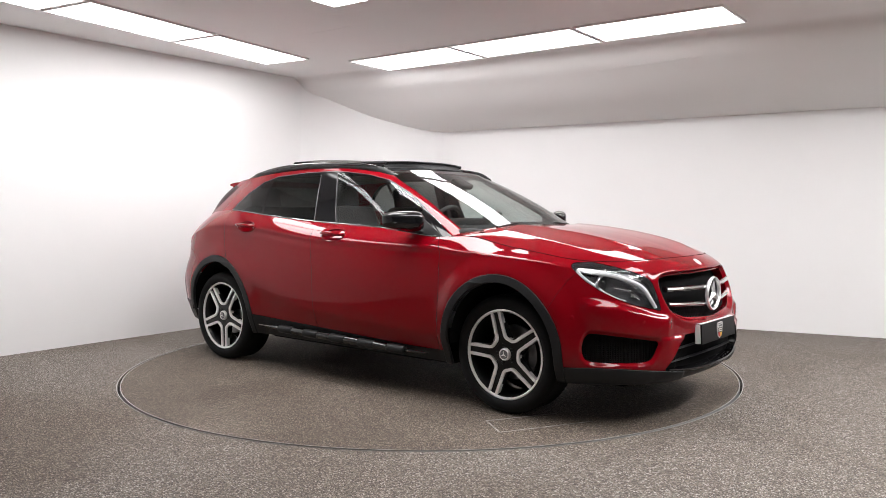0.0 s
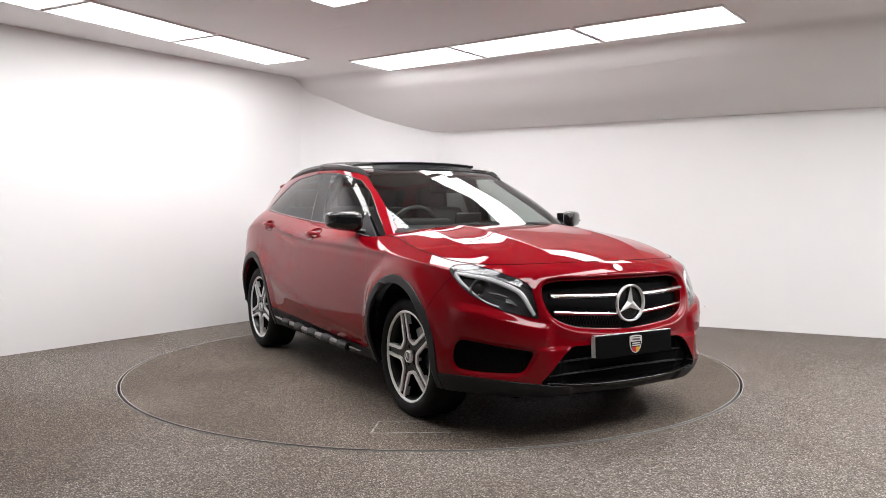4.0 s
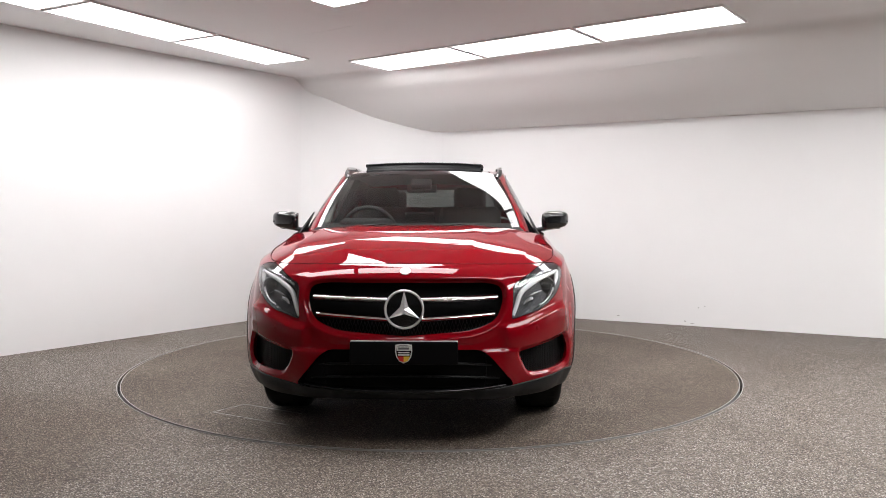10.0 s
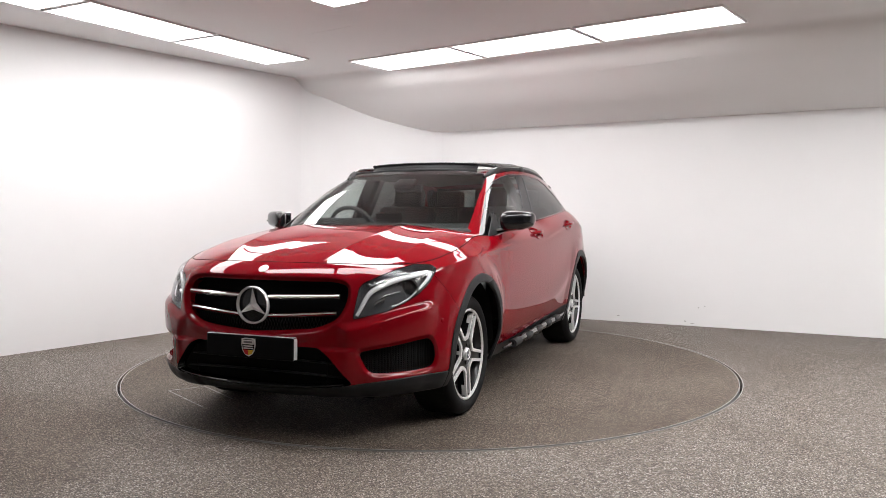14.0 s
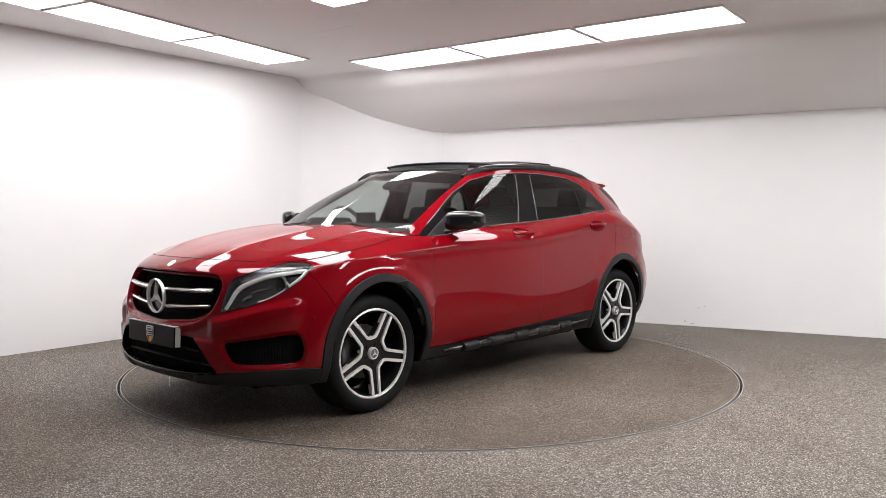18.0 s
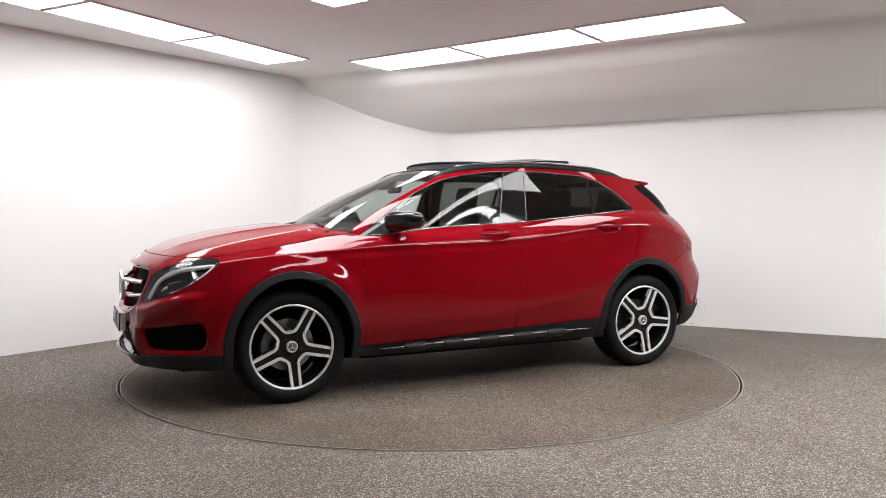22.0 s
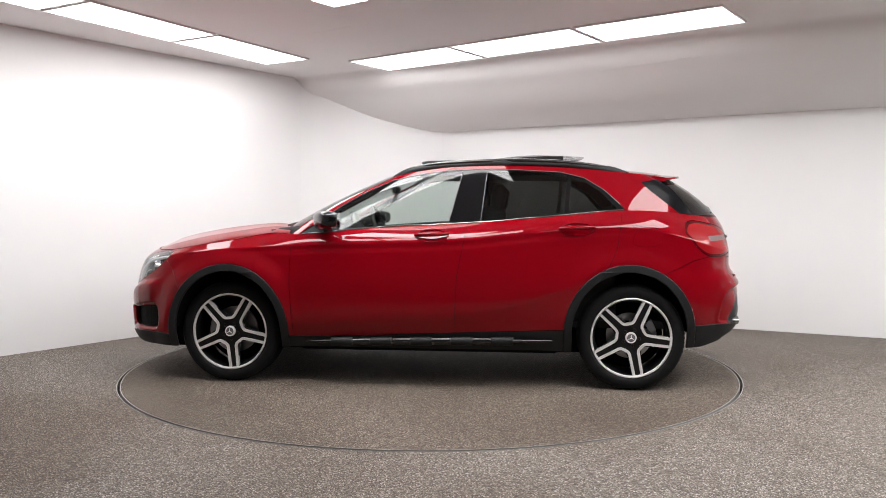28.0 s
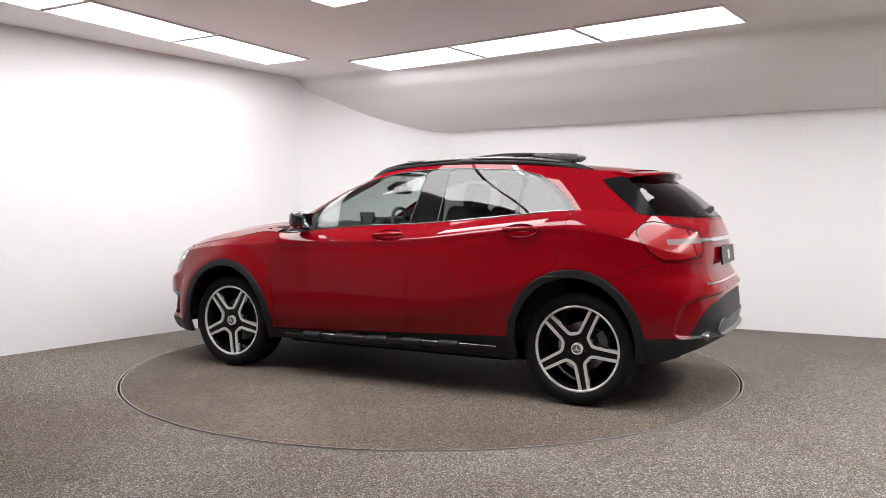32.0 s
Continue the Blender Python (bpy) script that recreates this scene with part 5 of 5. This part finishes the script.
def build_underbody(car):
    bm = bmesh.new()
    box((3.56, 1.12, 0.15), (0.20, 0, 0.265), bevel=0.03, bm=bm)
    box((1.78, 1.46, 0.15), (0.0, 0, 0.285), bevel=0.03, bm=bm)
    part("underbody", bm, VOID, car, "black underbody")
    for x in (XF - 0.005, XR + 0.01):
        for s in (1, -1):
            bm = bmesh.new()
            rows = []
            for a in np.linspace(0, math.pi, 25):
                rows.append([bm.verts.new((x + 0.376 * math.cos(a), s * yy, 0.372 + 0.404 * math.sin(a))) for yy in (0.55, 0.862)])
            for p, q in zip(rows, rows[1:]):
                bm.faces.new((p[0], p[1], q[1], q[0]))
            bm.faces.new([r[0] for r in rows])
            part("arch_liner", bm, VOID, car, "black wheel arch liner", 40)


def build_front(car):
    # two chrome-edged blades on each side of the emblem
    for s in (1, -1):
        for z0, z1, y1 in ((0.730, 0.740, 0.456), (0.632, 0.657, 0.440)):
            pts = [(2.218 - 0.32 * y ** 2 - 0.4 * y ** 6, s * y, z0 + (z1 - z0) * (y / 0.45)) for y in np.linspace(0.085, y1, 14)]
            part("grille_blade", tube(pts, [0.020] * 14, 10, flat=0.8), GLOSS_BLACK, car, "gloss black grille blade", 50)
            top = [(p[0] + 0.012, p[1], p[2] + 0.003) for p in pts]
            part("blade_trim", tube(top, [0.0125] * 13 + [0.010], 8, flat=0.75), CHROME, car, "chrome grille blade trim", 50)
    em = part("emblem", lathe([(0.086, 0.0), (0.089, 0.009), (0.095, 0.011), (0.098, 0.004), (0.098, -0.006), (0.092, -0.012)], 64, "x", pose(2.246, 0, 0.690)), BRIGHT, car, "round chrome emblem with three spokes", 50)
    for k in range(3):
        a = radians(90 + 120 * k)
        d, n = Vector((0, math.cos(a), math.sin(a))), Vector((0, -math.sin(a), math.cos(a)))
        bm = bmesh.new()
        c, tip = Vector((2.262, 0, 0.690)), Vector((2.250, 0, 0.690)) + d * 0.092
        ridge, l, r = bm.verts.new(c), bm.verts.new(Vector((2.244, 0, 0.690)) + d * 0.012 + n * 0.020), bm.verts.new(Vector((2.244, 0, 0.690)) + d * 0.012 - n * 0.020)
        t = bm.verts.new(tip)
        o = bm.verts.new(Vector((2.244, 0, 0.690)) - d * 0.012)
        for f in ((ridge, l, t), (ridge, t, r), (ridge, o, l), (ridge, r, o)):
            bm.faces.new(f)
        part("emblem_spoke", bm, BRIGHT, em)
    part("emblem_disc", lathe([(0.0005, -0.010), (0.09, -0.012)], 40, "x", pose(2.246, 0, 0.690)), GLOSS_BLACK, em, "black emblem disc")
    # fine black net low in the grille
    net = bmesh.new()
    for k in range(45):
        y = -0.396 + 0.018 * k
        low = 0.562 + 0.33 * max(0.0, abs(y) - 0.12) ** 2.0
        for lean in (0.020, -0.020):
            tube([(2.205 - 0.32 * y ** 2, y, low), (2.205 - 0.32 * (y + lean) ** 2, y + lean, 0.628)], 0.0016, 4, bm=net)
    tagged(part("grille_net", net, BLACK_PLASTIC, car, "fine black plastic net"), kind="stuff")
    # lower grille slats and splitter
    for z, w in ((0.425, 0.43), (0.36, 0.47)):
        pts = [(2.232 - 0.30 * y ** 2, y, z - 0.02 * (y / 0.45) ** 2) for y in np.linspace(-w, w, 21)]
        part("intake_slat", tube(pts, 0.010, 8, flat=0.6), BLACK_PLASTIC, car, "black intake slat", 50)
    pts = [(2.268 - 0.26 * y ** 2 - 0.12 * y ** 4, y, 0.290 + 0.02 * (abs(y) / 0.5) ** 3) for y in np.linspace(-0.50, 0.50, 31)]
    part("splitter_blade", tube(pts, [0.016 - 0.008 * abs(i - 15) / 15 for i in range(31)], 10, flat=0.7), TRIM_BLACK, car, "polished black splitter blade", 50)
    for s in (1, -1):
        for a, z in ((0.74, 0.585), (1.26, 0.60)):
            p, n = on_skin(FRONT_SKIN[0], wrap_front, a, z, 0.0, 1 if s < 0 else 0)
            turn = n.to_track_quat("Y", "Z").to_matrix().to_4x4()
            part("parking_sensor", lathe([(0.0005, 0.001), (0.010, 0.001), (0.0125, -0.0005), (0.013, -0.006)], 20, "y", Matrix.Translation(p) @ turn), RED, car, "red parking sensor", 40)
    # plate: black, with a pale end strip and a small shield
    plate = part("plate", box((0.010, 0.525, 0.112), (2.279, 0, 0.481), (0, -3, 0), bevel=0.003), PLATE_DARK, car, "black show plate with a pale end strip")
    for s in (1, -1):
        part("plate_side", box((0.034, 0.004, 0.106), (2.262, s * 0.2602, 0.481), (0, -3, 0)), PLATE_WHITE, plate, "white side return")
    part("plate_edge", box((0.030, 0.52, 0.002), (2.265, 0, 0.5385), (0, -3, 0)), PLATE_WHITE, plate, "white top return")
    outline = [(-0.040, 0.042), (-0.02, 0.046), (0.02, 0.046), (0.040, 0.042), (0.042, 0.010), (0.036, -0.018), (0.022, -0.038), (0.0, -0.048), (-0.022, -0.038), (-0.036, -0.018), (-0.042, 0.010)]
    stand = Matrix.Translation((2.2855, 0, 0.481)) @ Euler((radians(90), 0, radians(90))).to_matrix().to_4x4()
    part("shield", prism(outline, 0.004, stand), SILVER, plate, "silver shield badge")
    inner = [(a * 0.86, b * 0.86) for a, b in outline]
    part("shield_field", prism(inner, 0.0052, stand), PLATE_DARK, plate)
    part("shield_field", prism([(-0.034, 0.014), (-0.035, 0.036), (0.035, 0.036), (0.034, 0.014)], 0.006, stand), PLATE_WHITE, plate, "pale band")
    for b in (0.025,):
        part("shield_bar", prism([(-0.026, b - 0.005), (-0.026, b + 0.005), (0.026, b + 0.005), (0.026, b - 0.005)], 0.0068, stand), GREY_METAL, plate, "dark bar")
    for b in (0.005, -0.006):
        part("shield_bar", prism([(-0.028, b - 0.003), (-0.028, b + 0.003), (0.028, b + 0.003), (0.028, b - 0.003)], 0.0062, stand), PLATE_WHITE, plate, "pale bar")
    part("shield_bar", prism([(-0.020, -0.035), (-0.030, -0.014), (0.0, -0.014), (0.0, -0.041)], 0.0062, stand), BADGE_RED, plate, "red field")
    part("shield_bar", prism([(0.0, -0.041), (0.0, -0.014), (0.030, -0.014), (0.020, -0.035)], 0.0062, stand), BADGE_YELLOW, plate, "yellow field")


def build_mirrors(car):
    for s in (1, -1):
        bm = bmesh.new()
        bmesh.ops.create_uvsphere(bm, u_segments=32, v_segments=20, radius=1.0)
        for v in bm.verts:
            a, b, c = v.co
            sq = lambda t, p: math.copysign(abs(t) ** p, t)
            a, b, c = sq(a, 0.75), sq(b, 0.55), sq(c, 0.55)
            x = 0.645 + a * (0.074 if a > 0 else 0.055) - 0.060 * b
            y = 0.925 + b * 0.098
            z = 1.108 + c * (0.060 + 0.008 * -b) + 0.006 * b
            v.co = (x, s * y, z)
        shell = part("door_mirror", bm, GLOSS_BLACK, car, "gloss black door mirror", 60)
        part("mirror_groove", tube([(0.72 - 0.5 * (y - 0.9) ** 2 - 0.35 * (y - 0.83), s * y, 1.098) for y in np.linspace(0.845, 1.01, 10)], 0.006, 6), BLACK_PLASTIC, shell, "", 50)
        part("mirror_glass", box((0.006, 0.150, 0.095), (0.583, s * 0.925, 1.108), (0, 0, s * -6), bevel=0.002), MIRROR, shell, "mirror glass")
        part("mirror_arm", tube([(0.68, s * 0.775, 1.035), (0.66, s * 0.83, 1.045), (0.645, s * 0.90, 1.055), (0.64, s * 0.96, 1.056)], [0.03, 0.028, 0.025, 0.015], 10, flat=0.55), BLACK_PLASTIC, shell, "black mirror arm", 50)
        tri = prism([(0.875, 1.006), (0.60, 1.035), (0.60, 1.160)], 0.01)
        bmesh.ops.transform(tri, matrix=Matrix(((1, 0, 0, 0), (0, 0, s, s * 0.795), (0, 1, 0, 0), (0, 0, 0, 1))), verts=tri.verts[:])
        for v in tri.verts:
            v.co.y -= s * 0.45 * max(0, v.co.z - 1.02)
        part("mirror_sail", tri, BLACK_PLASTIC, shell, "black mirror sail panel")


def seat(car, x, y, rear=False):
    w = 0.50 if not rear else 1.22
    base = part("seat", box((0.52, w, 0.20), (x, y, 0.56), (0, -8, 0), 0.06, 3), LEATHER, car, "black leather seat", 60)
    part("backrest", box((0.16, w, 0.62), (x - 0.33, y, 0.90), (0, -16, 0), 0.06, 3), LEATHER, base, "", 60)
    for yy in ((y,) if not rear else (-0.36, 0.36)):
        part("headrest", box((0.10, 0.27, 0.19), (x - 0.45, yy, 1.265), (0, -10, 0), 0.045, 3), LEATHER, base, "black padded headrest", 60)
        for d in (-0.05, 0.05):
            part("headrest_post", tube([(x - 0.43, yy + d, 1.14), (x - 0.45, yy + d, 1.22)], 0.006, 6), CHROME, base)


def build_interior(car):
    part("cabin_floor", box((2.6, 1.5, 0.05), (-0.35, 0, 0.42)), CABIN, car, "black cabin floor")
    bm = box((0.50, 1.42, 0.28), (0.86, 0, 0.93), (0, 6, 0), 0.07, 4)
    part("dashboard", bm, CABIN, car, "black soft dashboard", 60)
    part("screen", box((0.02, 0.20, 0.12), (0.66, 0, 1.10), (0, 10, 0), 0.006), GLOSS_BLACK, car, "small dash screen")
    wheel = part("steering_wheel", lathe([(0.185 + 0.015 * math.cos(a), 0.015 * math.sin(a)) for a in np.linspace(0, 2 * math.pi, 10)[:-1]], 40, "x", pose(0.52, -0.36, 1.02, 0, 20, 0), True), LEATHER, car, "black leather steering wheel", 60)
    part("wheel_hub", box((0.06, 0.16, 0.12), (0.53, -0.36, 1.015), (0, 20, 0), 0.02), CABIN, wheel)
    for a in (0, 180, 270):
        part("wheel_spoke", box((0.02, 0.17, 0.03), (0.525, -0.36 + 0.09 * math.cos(radians(a)), 1.015 + 0.09 * math.sin(radians(a))), (a, 20, 0)), SILVER if a == 270 else CABIN, wheel)
    part("instrument_hood", box((0.18, 0.36, 0.09), (0.70, -0.36, 1.075), (0, 0, 0), 0.04, 3), CABIN, car, "", 60)
    seat(car, -0.02, 0.36)
    seat(car, -0.02, -0.36)
    seat(car, -0.95, 0.0, True)
    part("centre_console", box((1.0, 0.22, 0.30), (0.25, 0, 0.58), (0, 0, 0), 0.04, 3), CABIN, car, "", 60)
    mirror = part("rear_view_mirror", box((0.03, 0.22, 0.060), (0.33, 0, 1.330), (0, -10, 0), 0.014, 3), VOID, car, "black rear-view mirror", 60)
    part("mirror_foot", tube([(0.34, 0, 1.335), (0.38, 0, 1.365)], 0.015, 8), CABIN, mirror, "", 50)
    part("sensor_pod", box((0.11, 0.15, 0.04), (0.39, 0, 1.362), (0, 28, 0), 0.015, 3), VOID, car, "black sensor pod behind the windscreen", 60)
    # lining under the roof and inside the pillars
    bm = bmesh.new()
    rows = []
    for x in np.linspace(0.16, -1.52, 14):
        rows.append([bm.verts.new((x, y, 1.415 + 0.028 * (1 - (y / 0.55) ** 2) - 0.03 * max(0, (-x - 0.9)))) for y in np.linspace(-0.55, 0.55, 9)])
    for a, b in zip(rows, rows[1:]):
        for k in range(8):
            bm.faces.new((a[k], a[k + 1], b[k + 1], b[k]))
    part("headlining", bm, HEADLINER, car, "grey cloth headlining", 40)
    for s in (1, -1):
        part("door_lining", box((1.98, 0.05, 0.60), (-0.27, s * 0.745, 0.74), (0, 0, 0), 0.02), CABIN, car, "black inner door lining")
        part("pillar_lining", box((0.10, 0.05, 0.42), (-0.30, s * 0.625, 1.25), (s * 27, 8, 0), 0.015), CABIN, car, "black pillar lining")
        part("pillar_lining", tube([(0.82, s * 0.69, 1.06), (0.5, s * 0.62, 1.24), (0.20, s * 0.55, 1.40)], 0.02, 8), CABIN, car, "", 50)
    part("luggage_cover", box((0.50, 1.06, 0.03), (-1.55, 0, 1.06), (0, 0, 0), 0.01), CABIN, car, "black luggage cover")
    part("load_wall", box((0.03, 1.0, 0.5), (-1.80, 0, 0.82)), CABIN, car)
    part("bulkhead", box((0.03, 1.4, 0.6), (1.08, 0, 0.74)), VOID, car)
    # wipers on the cowl
    part("cowl", box((0.14, 1.10, 0.03), (1.04, 0, 1.040), (0, 8, 0), 0.01), BLACK_PLASTIC, car, "black cowl below the windscreen")
    for y0, y1 in ((-0.48, 0.02), (0.05, 0.48)):
        part("wiper", tube([(1.045, y0, 1.066), (1.02, (y0 + y1) / 2, 1.085), (1.04, y1, 1.068)], [0.008, 0.007, 0.005], 6), BLACK_PLASTIC, car, "black windscreen wiper", 50)


def rear_at(y, z, out):
    v = FRONT_SKIN[0].v
    i = int(np.argmin((v[:, 1] - abs(y)) ** 2 + (v[:, 2] - z) ** 2 + np.where(v[:, 0] < -1.6, 0, 9)))
    return (v[i, 0] - out, y, z)


def build_rear(car):
    part("rear_wiper", tube([(-1.975, -0.03, 1.178), (-1.985, 0.04, 1.184), (-1.975, 0.16, 1.172), (-1.945, 0.36, 1.156)], [0.016, 0.020, 0.011, 0.006], 8), BLACK_PLASTIC, car, "black rear wiper", 50)
    part("boot_strip", tube(smooth_path([rear_at(y, 0.997, 0.000) for y in np.linspace(-0.525, 0.525, 9)], 31), 0.015, 8, flat=1.0), CHROME, car, "chrome strip across the tailgate", 50)
    p = part("plate", box((0.012, 0.525, 0.112), (-2.084, 0, 0.893), (0, 6, 0), bevel=0.003), PLATE_DARK, car, "black rear show plate")
    part("plate_strip", box((0.003, 0.06, 0.06), (-2.092, 0, 0.893), (0, 6, 0)), PLATE_WHITE, p, "pale shield bar")
    part("bumper_step", tube(smooth_path([rear_at(y, 0.742, -0.001) for y in np.linspace(-0.60, 0.60, 9)], 31), 0.013, 8, flat=0.7), CHROME, car, "bright loading edge strip", 50)
    for s in (1, -1):
        bm = lathe([(0.030, 0.0), (0.034, -0.004), (0.036, 0.02), (0.036, 0.12), (0.030, 0.12), (0.029, 0.0)], 28, "x", pose(-2.072, s * 0.575, 0.440) @ Matrix.Diagonal((1, 1.9, 0.9, 1)))
        part("exhaust_tip", bm, DARK_CHROME, car, "oval chrome exhaust tip", 50)
    for side in (0, 1):
        for a in (0.33, 0.93):
            p, n = on_skin(FRONT_SKIN[0], wrap_rear, a, 0.705, 0.0, side)
            turn = n.to_track_quat("Y", "Z").to_matrix().to_4x4()
            part("parking_sensor", lathe([(0.0005, 0.001), (0.010, 0.001), (0.0125, -0.0005), (0.013, -0.006)], 20, "y", Matrix.Translation(p) @ turn), RED, car, "red parking sensor", 40)


def build_side_steps(car):
    for s in (1, -1):
        height = lambda x: 0.308 - 0.018 * x
        xs = np.linspace(0.80, -0.84, 31)
        size = [0.006 + 0.020 * min(1, 4 * min(i, 30 - i) / 30) for i in range(31)]
        step = part("side_step", tube([(x, s * (0.884 - 0.012 * (abs(x) / 0.85) ** 4), height(x)) for x in xs], size, 14, flat=1.0), GLOSS_BLACK, car, "gloss black side step with black rubber pads", 50)
        for k in range(5):
            x = 0.555 - 0.268 * k
            bm = tube([(x + d, s * 0.886, height(x + d)) for d in (-0.072, -0.062, 0.062, 0.072)], [0.0262, 0.0285, 0.0285, 0.0262], 14, flat=1.0)
            part("step_pad", bm, BLACK_PLASTIC, step, "black rubber step pad", 50)


FRONT_SKIN = []


def build_car():
    car = new("car")
    tagged(car, "glossy red metallic compact SUV with black trim on the turntable", "car")
    skin, body = build_body(car)
    FRONT_SKIN.append(skin)
    build_bonnet(car)
    build_cabin(car)
    build_roof_gear(car)
    for x, turn in ((XF, (120, 34)), (XR, (115, 55))):
        for side in (0, 1):
            wheel_mesh_parts(car, x, side, turn[side])
    build_underbody(car)
    build_front(car)
    build_mirrors(car)
    build_interior(car)
    build_rear(car)
    build_side_steps(car)
    return car


build_room()
build_lights()
build_marks()
turntable = build_turntable()
car = build_car()


def motions():
    turn = ((0, -40.06), (4, -60.27), (8, -81.30), (12, -102.5), (16, -123.34), (20, -144.1), (24, -165.6), (28, -187.0), (32, -208.24))
    rows, disc = [], []
    for t in range(0, 33, 1):
        a = float(curve(*turn)(t))
        m = pose(0, 0, 0, 0, 0, a)
        disc.append((float(t), m))
        rows.append((float(t), m @ pose(-0.051, -0.060, 0)))
    walk(turntable, disc)
    walk(car, rows)


motions()
